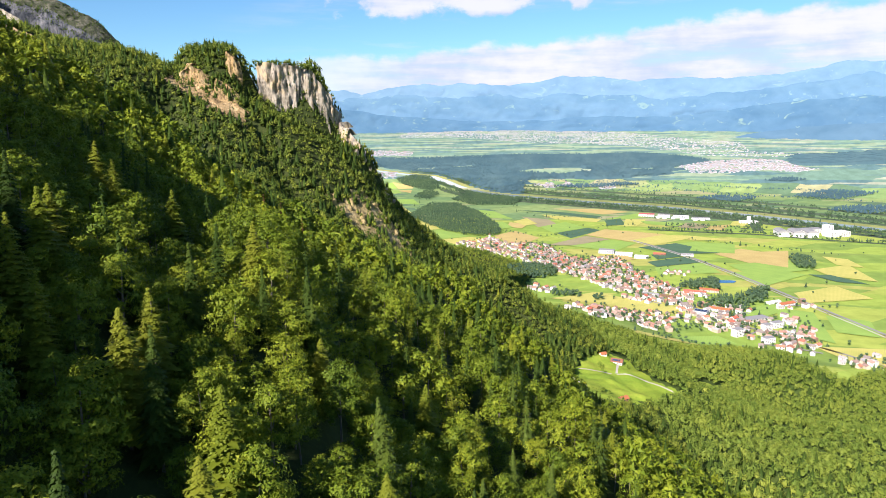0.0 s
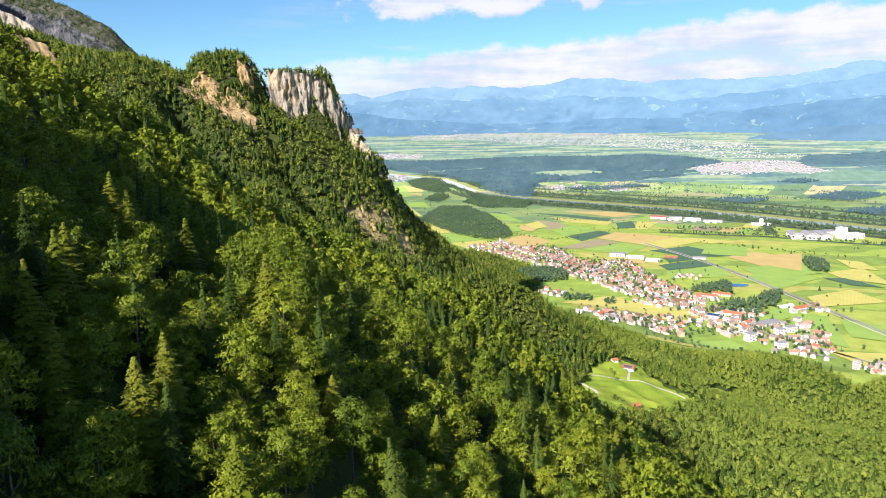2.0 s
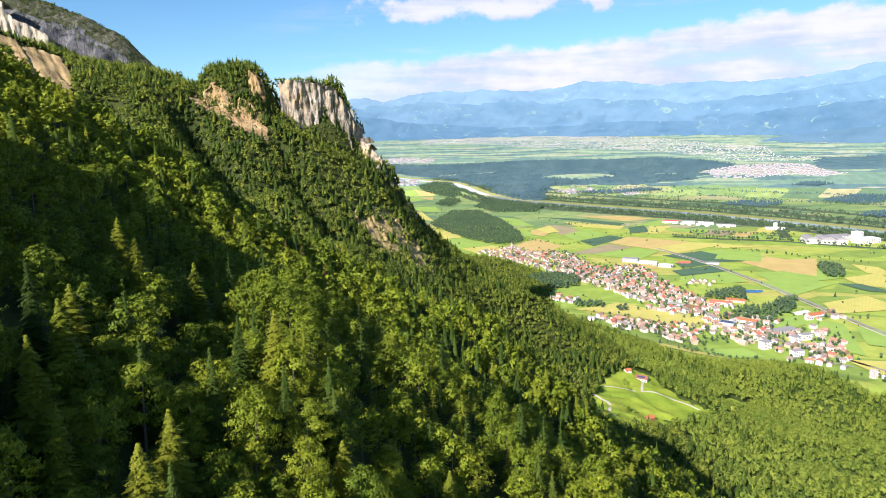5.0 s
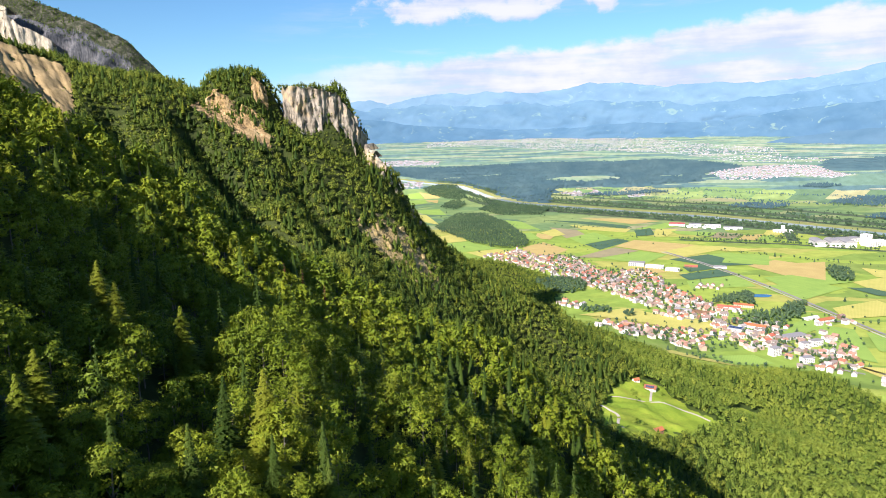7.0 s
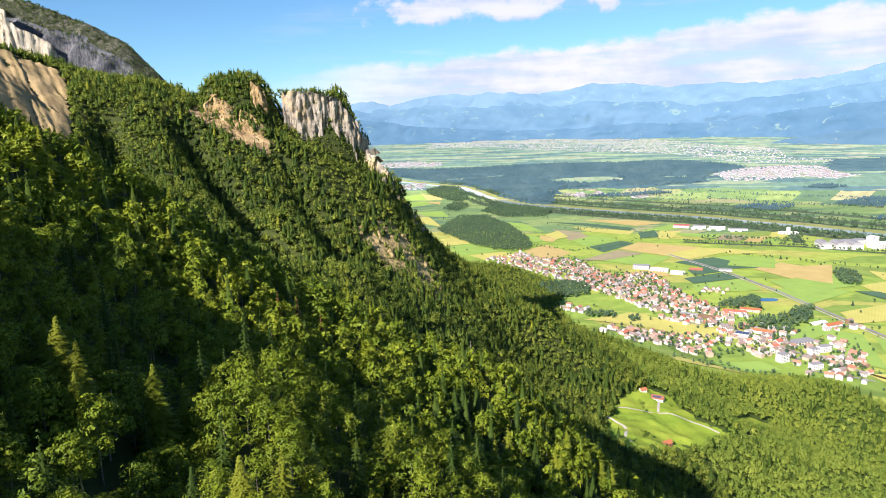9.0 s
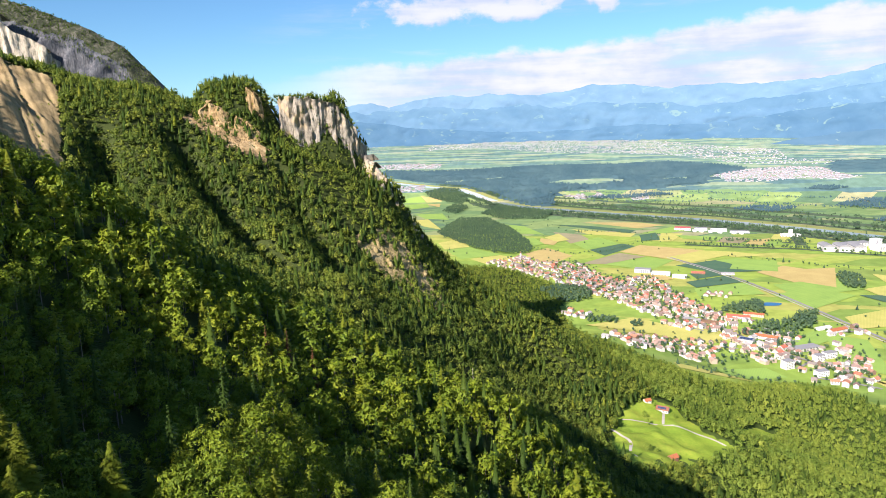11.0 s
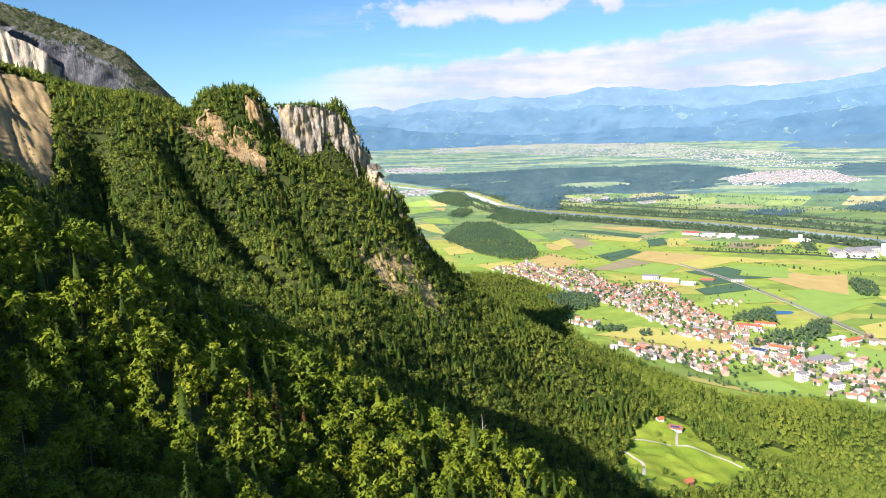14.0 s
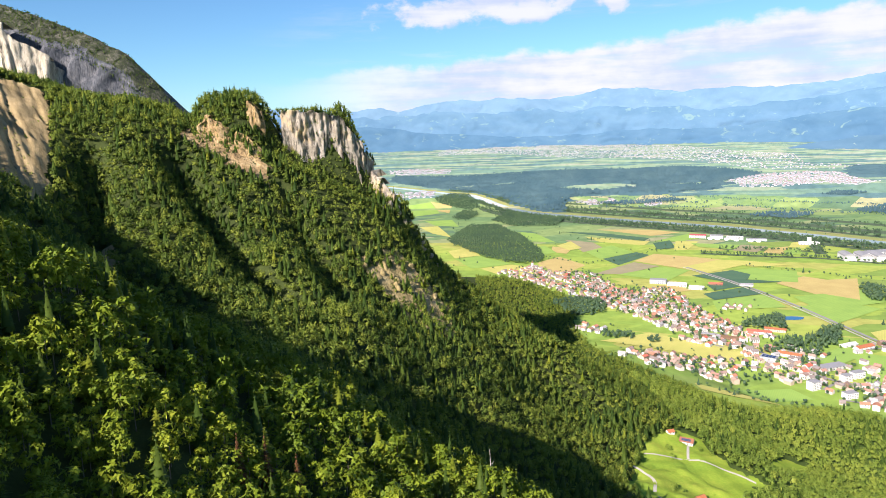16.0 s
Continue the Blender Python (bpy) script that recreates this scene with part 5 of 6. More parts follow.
def gable_parts(parent, w, d, eaves, pitch, wall, roof, over=0.7, chimney=True):
    """Walls with gables, an overhanging two-sided roof with thickness, a chimney."""
    ridge = eaves + math.tan(radians(pitch)) * d / 2
    bm = bmesh.new()
    a = [bm.verts.new(p) for p in ((-w / 2, -d / 2, -2), (w / 2, -d / 2, -2), (w / 2, d / 2, -2), (-w / 2, d / 2, -2), (-w / 2, -d / 2, eaves), (w / 2, -d / 2, eaves),
                                   (w / 2, d / 2, eaves), (-w / 2, d / 2, eaves), (-w / 2, 0, ridge), (w / 2, 0, ridge))]
    for q in ((0, 1, 5, 4), (2, 3, 7, 6), (1, 2, 6, 9, 5), (3, 0, 4, 8, 7)):
        bm.faces.new([a[i] for i in q])
    part("wall", bm, wall, parent)
    bm = bmesh.new()
    drop = over * math.tan(radians(pitch))
    X, Y = w / 2 + over, d / 2 + over
    low, t = eaves - drop + 0.05, 0.28
    top = [(-X, -Y, low + t), (X, -Y, low + t), (X, 0, ridge + t + 0.05), (-X, 0, ridge + t + 0.05), (X, Y, low + t), (-X, Y, low + t)]
    bot = [(x, y, z - t) for x, y, z in top]
    vs, vb = [bm.verts.new(p) for p in top], [bm.verts.new(p) for p in bot]
    for q in ((0, 1, 2, 3), (3, 2, 4, 5)):
        bm.faces.new([vs[i] for i in q])
        bm.faces.new([vb[i] for i in reversed(q)])
    for i, j in ((0, 1), (1, 2), (2, 4), (4, 5), (5, 3), (3, 0)):
        bm.faces.new((vs[j], vs[i], vb[i], vb[j]))
    part("roof", bm, roof, parent)
    if chimney:
        bm = bmesh.new()
        box(bm, w * 0.18, 0.4, ridge - 1.0, w * 0.18 + 0.8, 1.2, ridge + 1.1)
        part("chimney", bm, brown_wood, parent)
    for k in range(max(2, int(w / 3.6))):
        x = -w / 2 + (k + 0.5) * w / max(2, int(w / 3.6))
        for z in ((1.1, 3.6) if eaves > 4.6 else (1.3,)):
            bm = bmesh.new()
            box(bm, x - 0.65, -d / 2 - 0.05, z, x + 0.65, -d / 2 + 0.1, z + 1.5)
            part("window", bm, window_glass, parent)


def hall_parts(parent, w, d, h, wall, roof, ribs=0, panels=False):
    """A flat-roofed hall or block with a parapet, rows of windows and, if asked, roof panels."""
    bm = bmesh.new()
    box(bm, -w / 2, -d / 2, -2, w / 2, d / 2, h)
    part("wall", bm, wall, parent)
    bm = bmesh.new()
    box(bm, -w / 2 - 0.3, -d / 2 - 0.3, h + 0.004, w / 2 + 0.3, d / 2 + 0.3, h + 0.5)
    part("roof", bm, roof, parent)
    for k in range(ribs):
        x = -w / 2 + (k + 0.5) * w / ribs
        for z in np.arange(1.2, h - 1.6, 3.0):
            bm = bmesh.new()
            box(bm, x - w / ribs * 0.28, -d / 2 - 0.06, z, x + w / ribs * 0.28, -d / 2 + 0.1, z + 1.4)
            part("window", bm, window_glass, parent)
    if panels:
        for k in range(4):
            bm = bmesh.new()
            box(bm, -w * 0.42 + k * w * 0.21, -d * 0.36, h + 0.55, -w * 0.42 + k * w * 0.21 + w * 0.19, d * 0.36, h + 0.75)
            part("solar_panel", bm, panel_blue, parent)


house_kinds = []
for w, d, eaves, pitch, label in ((8.6, 7.4, 4.8, 36, "white-walled village house with a tiled gable roof"), (10, 8, 5.2, 33, "plastered two-storey house with a tiled gable roof"),
                                  (7.6, 7, 4.0, 40, "small house with a steep tiled roof"), (13, 8.6, 5.6, 30, "long village house with a wide tiled roof"),
                                  (15, 10, 6.0, 32, "large farm building with a broad tiled roof"), (11, 9.5, 7.4, 24, "three-storey house with a low tiled roof")):
    thing = empty("house", pose(0, 0, -900), label, "house", "village houses")
    gable_parts(thing, w, d, eaves, pitch, house_wall, roof_tile)
    house_kinds.append([thing, 0, w])
house_rng = np.random.default_rng(21)
taken, want = [], []


def put_house(k, x, y, turn):
    thing, count, w = house_kinds[k]
    m = pose(x, y, ground1(x, y), 0, 0, turn) @ Matrix.Scale(1.06, 4)
    if count:
        copy_thing(thing, m)
    else:
        thing.matrix_basis = m
    house_kinds[k][1] += 1


def along(line, side, gap, share, kinds):
    """Houses in uneven rows along a street."""
    for (x0, y0), (x1, y1) in zip(line, line[1:]):
        length = math.hypot(x1 - x0, y1 - y0)
        dx, dy = (x1 - x0) / length, (y1 - y0) / length
        for s in np.arange(0, length, gap):
            for off in side:
                if house_rng.uniform() > share :
                    continue
                o = off + house_rng.uniform(-6, 6)
                q = s + house_rng.uniform(-5, 5)
                x, y = x0 + dx * q - dy * o, y0 + dy * q + dx * o
                if any(math.hypot(x - a, y - b) < (11 if w < 20 else w * 0.6 + 5) for a, b, w in taken):
                    continue
                taken.append((x, y, 9))
                want.append((int(house_rng.choice(kinds)), x, y, math.degrees(math.atan2(dy, dx)) + house_rng.choice([0, 90]) + house_rng.uniform(-12, 12)))


BIG = [  # name, label, category, x, y, turn, maker
    ("apartment_block", "white apartment block at the edge of the village", "building", 567, 1298, 25, lambda o: hall_parts(o, 20, 14, 15, white_wall, grey_roof, 5)),
    ("apartment_block", "white low apartment block with a flat roof", "building", 668, 1352, 20, lambda o: hall_parts(o, 24, 14, 11, white_wall, grey_roof, 6)),
    ("apartment_block", "pale apartment block beside the road", "building", 640, 1335, 20, lambda o: hall_parts(o, 18, 13, 12, white_wall, grey_roof, 5)),
    ("apartment_block", "pale block with balconies near the wood", "building", 608, 1258, 15, lambda o: hall_parts(o, 22, 13, 10, white_wall, grey_roof, 5)),
    ("solar_hall", "hall with blue solar panels on the roof", "building", 552, 1452, -35, lambda o: hall_parts(o, 30, 20, 7, white_wall, grey_roof, 0, True)),
    ("school_building", "long building with an orange tiled roof", "building", 600, 1470, -35, lambda o: gable_parts(o, 44, 14, 6, 24, white_wall, orange_roof)),
    ("factory_hall", "pale factory hall with a grey roof", "building", 505, 2125, -20, lambda o: hall_parts(o, 46, 26, 11, plain("factory_wall", (0.42, 0.44, 0.48)), grey_roof, 8)),
    ("factory_hall", "white low factory hall", "building", 548, 2085, -20, lambda o: hall_parts(o, 52, 24, 8, white_wall, white_wall, 6)),
    ("factory_hall", "white factory wing with a flat roof", "building", 590, 2045, -20, lambda o: hall_parts(o, 40, 22, 7, white_wall, white_wall, 5)),
    ("farm_barn", "long barn with a red roof beside the road", "building", 762, 1510, 25, lambda o: gable_parts(o, 44, 15, 6, 22, white_wall, orange_roof, chimney=False)),
    ("farm_barn", "white long barn beside the road", "building", 742, 1528, 25, lambda o: gable_parts(o, 36, 14, 5, 18, white_wall, white_wall, chimney=False)),
    ("timber_shed", "open timber shed with stacked wood", "building", 520, 1590, -30, lambda o: gable_parts(o, 50, 16, 5, 14, brown_wood, brown_wood, chimney=False)),
    ("timber_shed", "long timber shed beside the sawmill yard", "building", 490, 1612, -30, lambda o: gable_parts(o, 40, 14, 5, 14, brown_wood, grey_roof, chimney=False)),
    ("workshop_hall", "grey workshop hall with a flat roof", "building", 645, 1400, 20, lambda o: hall_parts(o, 60, 22, 6, plain("workshop_wall", (0.5, 0.48, 0.44)), grey_roof, 8)),
    ("workshop_hall", "reddish hall with a low roof", "building", 600, 1625, -25, lambda o: gable_parts(o, 50, 18, 6, 14, white_wall, roof_tile, chimney=False)),
    ("workshop_hall", "long hall with an orange tiled roof", "building", 640, 1640, -25, lambda o: gable_parts(o, 44, 16, 6, 16, house_wall, orange_roof, chimney=False)),
    ("warehouse", "white warehouse hall with a flat roof", "building", 1360, 2390, 15, lambda o: hall_parts(o, 80, 40, 17, white_wall, white_wall, 8)),
    ("warehouse", "white tower-like process hall", "building", 1345, 2420, 15, lambda o: hall_parts(o, 26, 26, 34, white_wall, white_wall, 2)),
    ("warehouse", "wide pale logistics hall", "building", 1300, 2470, 15, lambda o: hall_parts(o, 120, 40, 13, white_wall, grey_roof, 10)),
    ("red_hall", "industrial hall with a bright red roof", "building", 850, 2900, -18, lambda o: hall_parts(o, 62, 40, 10, white_wall, red_roof, 6)),
    ("white_hall", "white industrial hall beside the red one", "building", 915, 2875, -18, lambda o: hall_parts(o, 48, 34, 11, white_wall, grey_roof, 5)),
    ("white_hall", "long white industrial hall", "building", 975, 2845, -18, lambda o: hall_parts(o, 60, 30, 9, white_wall, white_wall, 6)),
    ("white_hall", "low pale storage hall", "building", 1040, 2800, -18, lambda o: hall_parts(o, 70, 22, 7, white_wall, grey_roof, 6)),
    ("mill_building", "white mill with a tall silo block", "building", 1185, 2690, -12, lambda o: (hall_parts(o, 66, 26, 9, white_wall, white_wall, 6), tower_on(o))),
    ("farm_barn", "brown barn in the crop fields", "building", 655, 2085, -15, lambda o: gable_parts(o, 36, 16, 5, 20, brown_wood, roof_tile, chimney=False)),
    ("farm_barn", "white farm building by the straight road", "building", 735, 2070, -10, lambda o: gable_parts(o, 34, 14, 5, 20, white_wall, grey_roof, chimney=False)),
    ("farmhouse", "timbered farmhouse with a solar roof in the clearing", "house", 233, 898, -28, lambda o: (gable_parts(o, 15, 10, 4.2, 32, house_wall, plain("farm_roof", (0.24, 0.10, 0.06))), solar_roof(o))),
    ("barn", "small barn with an orange tiled roof in the pasture", "building", 206, 758, 30, lambda o: gable_parts(o, 9, 7, 3.2, 34, brown_wood, orange_roof, chimney=False)),
    ("hut", "small shed with an orange tiled roof at the wood's edge", "building", 217, 912, 20, lambda o: gable_parts(o, 8, 6, 3.2, 34, house_wall, orange_roof, chimney=False)),
]


def solar_roof(parent):
    """Rows of dark panels on the slope of a roof."""
    for k in range(5):
        bm = bmesh.new()
        box(bm, -5.6 + k * 2.1, -1.5, 0, -3.7 + k * 2.1, 1.5, 0.12)
        bmesh.ops.transform(bm, matrix=pose(0, -2.9, 5.95, 32, 0, 0), verts=bm.verts)
        part("solar_panel", bm, panel_blue, parent, "dark blue solar panel")


def tower_on(parent):
    bm = bmesh.new()
    box(bm, -6, -5, 9.6, 6, 5, 27)
    part("silo_block", bm, white_wall, parent)


for name, label, category, x, y, turn, maker in BIG:
    thing = empty(name, pose(x, y, ground1(x, y), 0, 0, turn), label, category)
    maker(thing)
    taken.append((x, y, 30))


def church(x, y):
    thing = empty("church", pose(x, y, ground1(x, y), 0, 0, -40), "small white church with a pointed tower", "church")
    gable_parts(thing, 18, 9, 6, 45, white_wall, roof_tile, chimney=False)
    bm = bmesh.new()
    box(bm, -14, -2.5, -2, -9.2, 2.5, 17)
    part("tower", bm, white_wall, thing)
    bm = bmesh.new()
    b = [bm.verts.new(p) for p in ((-14.3, -2.8, 17), (-8.9, -2.8, 17), (-8.9, 2.8, 17), (-14.3, 2.8, 17))]
    t = bm.verts.new((-11.6, 0, 25))
    for i in range(4):
        bm.faces.new((b[i], b[(i + 1) % 4], t))
    bm.faces.new(b[::-1])
    part("spire", bm, brown_wood, thing)


church(169, 2366)


def tank_hall(x, y, turn, w=34, d=70, h=15):
    """A tank hall: straight white walls under a barrel roof."""
    thing = empty("tank_hall", pose(x, y, ground1(x, y), 0, 0, turn), "large white tank hall with a grey barrel roof", "building", "tank halls by the river")
    bm = bmesh.new()
    box(bm, -w / 2, -d / 2, -2, w / 2, d / 2, h)
    part("wall", bm, white_wall, thing)
    bm = bmesh.new()
    n, rows = 14, []
    for yy in (-d / 2 - 0.4, d / 2 + 0.4):
        rows.append([bm.verts.new((-(w / 2 + 0.4) * math.cos(math.pi * k / n), yy, h + 0.01 + 8 * math.sin(math.pi * k / n))) for k in range(n + 1)])
    for k in range(n):
        bm.faces.new((rows[0][k], rows[0][k + 1], rows[1][k + 1], rows[1][k]))
    bm.faces.new(rows[0]), bm.faces.new(rows[1][::-1])
    part("roof", bm, grey_roof, thing)


for k in range(3):
    tank_hall(1180 + 46 * k, 2412 - 8 * k, -8)


def round_tank(x, y, r, h):
    thing = empty("storage_tank", pose(x, y, ground1(x, y)), "round white storage tank beside the halls", "tank", "storage tanks")
    bm = bmesh.new()
    bmesh.ops.create_cone(bm, cap_ends=True, segments=20, radius1=r, radius2=r, depth=h, matrix=Matrix.Translation((0, 0, h / 2 - 0.5)))
    part("shell", bm, white_wall, thing)
    bm = bmesh.new()
    bmesh.ops.create_cone(bm, cap_ends=True, segments=20, radius1=r + 0.3, radius2=0.5, depth=2, matrix=Matrix.Translation((0, 0, h + 0.51)))
    part("lid", bm, steel, thing)


for x, y, r, h in ((880, 2845, 9, 9), (905, 2835, 9, 9), (935, 2820, 8, 9), (965, 2800, 9, 8), (1010, 2775, 9, 9), (1035, 2765, 8, 8)):
    round_tank(x, y, r, h)

for k, line in enumerate(STREETS[1:]):
    along(line, (-15, 15), 15, 0.85, [0, 1, 2, 3, 5])
along(STREETS[0], (-33, -15, 15, 33), 15, 0.75, [0, 0, 1, 1, 2, 3, 5, 4])
QUARTERS = [([(367, 2070), (519, 2064), (533, 1870), (560, 1708), (567, 1623), (519, 1500), (471, 1549), (419, 1655), (375, 1776), (322, 1810)], 19),
            ([(308, 1507), (367, 1491), (444, 1458), (502, 1414), (487, 1336), (426, 1319), (358, 1358), (306, 1379)], 21),
            ([(544, 1500), (618, 1497), (651, 1430), (604, 1333), (536, 1316), (519, 1393)], 19),
            ([(565, 1280), (659, 1369), (747, 1407), (740, 1348), (703, 1277), (698, 1228), (642, 1198), (609, 1214), (590, 1263)], 17),
            ([(678, 1153), (746, 1186), (793, 1151), (751, 1085), (667, 1100)], 18),
            ([(239, 2312), (333, 2308), (376, 2070), (334, 1878), (275, 2016)], 22)]
for k, (outline, step) in enumerate(QUARTERS):
    a, b = [p[0] for p in outline], [p[1] for p in outline]
    for x, y in zip(*scatter(min(a), max(a), min(b), max(b), step, 500 + k, lambda u, w: inside(u, w, outline))):
        if house_rng.uniform() < 0.72 and all(math.hypot(x - p, y - q) > (11.5 if w < 20 else w * 0.6 + 5) for p, q, w in taken):
            want.append((int(house_rng.choice([0, 1, 1, 2, 3, 5])), x, y, house_rng.choice([25, 115]) + house_rng.uniform(-18, 18)))
            taken.append((x, y, 9))
along(STREETS[0][:7], (-52, 52, -70, 70), 18, 0.7, [0, 1, 2, 3])
want.sort(key=lambda h: math.hypot(h[1], h[2]))
for k, x, y, turn in want[:292]:
    put_house(k, x, y, turn)


def far_houses(rows):
    """The houses at the far end of the village, in one mesh."""
    base = np.array([(-.5, -.5, -.3), (.5, -.5, -.3), (.5, .5, -.3), (-.5, .5, -.3), (-.5, -.5, 1), (.5, -.5, 1), (.5, .5, 1), (-.5, .5, 1), (-.5, 0, 1.62), (.5, 0, 1.62),
                     (-.57, -.6, .9), (.57, -.6, .9), (.57, 0, 1.68), (-.57, 0, 1.68), (.57, .6, .9), (-.57, .6, .9)])
    quads = np.array([(0, 1, 5, 4), (2, 3, 7, 6), (1, 2, 6, 5), (5, 6, 9, 9), (3, 0, 4, 7), (7, 4, 8, 8), (10, 11, 12, 13), (13, 12, 14, 15)])
    quads = np.concatenate([quads[:, [0, 1, 2]], quads[[0, 1, 2, 4, 6, 7]][:, [0, 2, 3]]])
    size = np.array([(house_kinds[k][2], house_kinds[k][2] * 0.8, 4.8) for k, _, _, _ in rows])
    a = np.radians([r[3] for r in rows])[:, None]
    x, y = np.array([r[1] for r in rows]), np.array([r[2] for r in rows])
    v = base[None] * size[:, None] * 1.06
    p = np.stack([v[..., 0] * np.cos(a) - v[..., 1] * np.sin(a) + x[:, None], v[..., 0] * np.sin(a) + v[..., 1] * np.cos(a) + y[:, None], v[..., 2] + ground(x, y)[:, None]], -1)
    f = (quads[None] + (np.arange(len(rows)) * 16)[:, None, None]).reshape(-1, 3)
    i = np.tile([0, 0, 0, 0, 0, 0, 1, 1, 0, 0, 0, 0, 1, 1], len(rows))
    tagged(mesh_np("village_houses", p.reshape(-1, 3), f, [house_wall, roof_tile], i, np.repeat(house_rng.uniform(size=len(rows)), 16)), "many small gabled houses of the village street", "houses", kind="stuff")


if len(want) > 292:
    far_houses(want[292:])


# ---- trees and woods of the valley ----
def sow(outline, step, seed):
    px, py = [p[0] for p in outline], [p[1] for p in outline]
    return scatter(min(px), max(px), min(py), max(py), step, seed, lambda x, y: inside(x, y, outline))


def row_of_trees(line, step, rng, wide=5.0):
    pts = np.array(line, float)
    s_at = np.concatenate([[0], np.cumsum(np.hypot(*np.diff(pts, axis=0).T))])
    s = np.arange(0, s_at[-1], step) + rng.uniform(-step / 2, step / 2, len(np.arange(0, s_at[-1], step)))
    return np.interp(s, s_at, pts[:, 0]) + rng.normal(0, wide, len(s)), np.interp(s, s_at, pts[:, 1]) + rng.normal(0, wide, len(s))


vr = np.random.default_rng(77)
tx, ty = [], []
wx, wy = [], []
for k, (outline, step) in enumerate([
        ([(-305, 4608), (-200, 4909), (-82, 4802), (-8, 4226), (-54, 3890), (-169, 4093), (-244, 4278)], 15), ([(-148, 2937), (-61, 3322), (69, 3337), (157, 3040), (225, 2560), (190, 2440), (120, 2430), (9, 2551), (-121, 2839)], 11),
        ([(-151, 3613), (-100, 3899), (-8, 3809), (-64, 3516)], 12), ([(46, 3497), (143, 3851), (262, 3645), (398, 3475), (338, 3298), (133, 3296)], 12), ([(1009, 2005), (1060, 2061), (1071, 1972), (1014, 1868), (966, 1871)], 9),
        ([(562, 1659), (621, 1723), (705, 1765), (669, 1640), (610, 1656)], 9), ([(557, 1492), (636, 1574), (725, 1593), (671, 1467), (586, 1463)], 11), ([(707, 1594), (750, 1649), (795, 1661), (722, 1526), (690, 1528)], 9),
        ([(171, 1898), (255, 1960), (324, 1901), (292, 1798), (210, 1774)], 9),
        ([(255, 1640), (330, 1620), (330, 1590), (255, 1600)], 9), ([(345, 1590), (372, 1590), (372, 1560), (345, 1560)], 8)]):
    a, b = sow(outline, step, 200 + k)
    wx.append(a), wy.append(b)
river_floor = plain("river_floor", (0.075, 0.115, 0.062), 0.95, 0, 0.3, 0.02)
RIVER_WOODS = [(shift_line(RIVER[2:], 70, 118), 3.5, 16), (shift_line(RIVER[4:], -46, -64), 3, 10), (shift_line(RIVER[5:], -95, -140), 3.5, 22), (shift_line(RIVER[4:], 135, 215), 3.5, 34), (shift_line(RIVER[6:], -62, -92), 4, 16),
               (shift_line(RIVER[5:], 240, 380), 9, 26), ([(1140, 2500), (1180, 2620), (1240, 2780)], 5, 15), ([(760, 2560), (900, 2500), (1100, 2440), (1250, 2330), (1500, 2200)], 6, 10), ([(850, 2640), (1000, 2590), (1130, 2560)], 6, 9)]
for line, step, wide in RIVER_WOODS:
    ribbon("woodland_floor", line, wide * 2.4, river_floor, "dark ground under the riverside trees", 0.75, 30)
    a, b = row_of_trees(line, step * 1.3, vr, wide)
    wx.append(a), wy.append(b)
HEDGES = [([(760, 2560), (900, 2500), (1100, 2440), (1250, 2330), (1500, 2200)], 12, 9), ([(1140, 2500), (1180, 2620), (1240, 2780)], 11, 12), ([(330, 2400), (480, 2480), (640, 2640), (740, 2680)], 14, 6),
          ([(377, 2900), (520, 2870), (700, 2800), (760, 2760)], 16, 4), ([(840, 2330), (930, 2250), (1030, 2160), (1180, 2060)], 12, 10), ([(590, 2020), (640, 2000), (700, 1990)], 15, 6),
          ([(200, 2560), (260, 2480), (330, 2420)], 14, 8), ([(420, 1275), (480, 1235), (560, 1180)], 12, 3), ([(360, 1262), (430, 1215), (500, 1165)], 14, 3), ([(420, 1310), (470, 1330), (530, 1360)], 9, 9)]
for line, step, wide in HEDGES:
    a, b = row_of_trees(line, step, vr, wide)
    tx.append(a), ty.append(b)
for line in STREETS:
    a, b = row_of_trees(line, 4.5, vr, 42)
    tx.append(a), ty.append(b)
for outline, step in QUARTERS:
    a, b = sow(outline, 14, int(step) + len(tx))
    tx.append(a), ty.append(b)
a, b = vr.uniform(-150, 1500, 260), vr.uniform(1500, 4200, 260)
tx.append(a), ty.append(b)
tx, ty, wx, wy = np.concatenate(tx), np.concatenate(ty), np.concatenate(wx), np.concatenate(wy)
apart = np.array([min([math.hypot(p - a, q - b) - w * 0.62 for a, b, w in taken]) > 3 for p, q in zip(wx, wy)])
wx, wy = wx[apart], wy[apart]
plant("valley_woods", wx, wy, kinds_at(wx, wy, vr, 0.02, 0.0), 8, 1.6, vr, "dark green woods and riverside trees on the valley floor", "woods", scale=(0.75, 1.25), mats=[leaf_valley_hazed])
clear = np.array([min([math.hypot(p - a, q - b) - w * 0.62 for a, b, w in taken]) > 2 for p, q in zip(tx, ty)]) & ~(inside(tx, ty, WOOD_EDGE) & (ground(tx, ty) > 20))
tx, ty = tx[clear], ty[clear]
plant("valley_trees", tx, ty, kinds_at(tx, ty, vr, 0.05, 0.0), 8, 1.2, vr, "green trees in hedges, gardens and small woods of the valley", "trees", scale=(0.42, 0.95), mats=[leaf_valley_hazed])
cx = np.array([178, 184, 190, 186, 240, 262, 268, 275, 250, 225, 203, 200, 281, 290, 296, 205])
cy = np.array([757, 766, 762, 772, 872, 878, 884, 876, 862, 904, 868, 842, 868, 872, 866, 905])
plant("orchard_trees", cx * 1.0, cy * 1.0, vr.integers(0, 2, len(cx)), 200, 0.9, vr, "scattered round green trees in the clearing", "trees", scale=(0.3, 0.6), mats=[leaf_far])

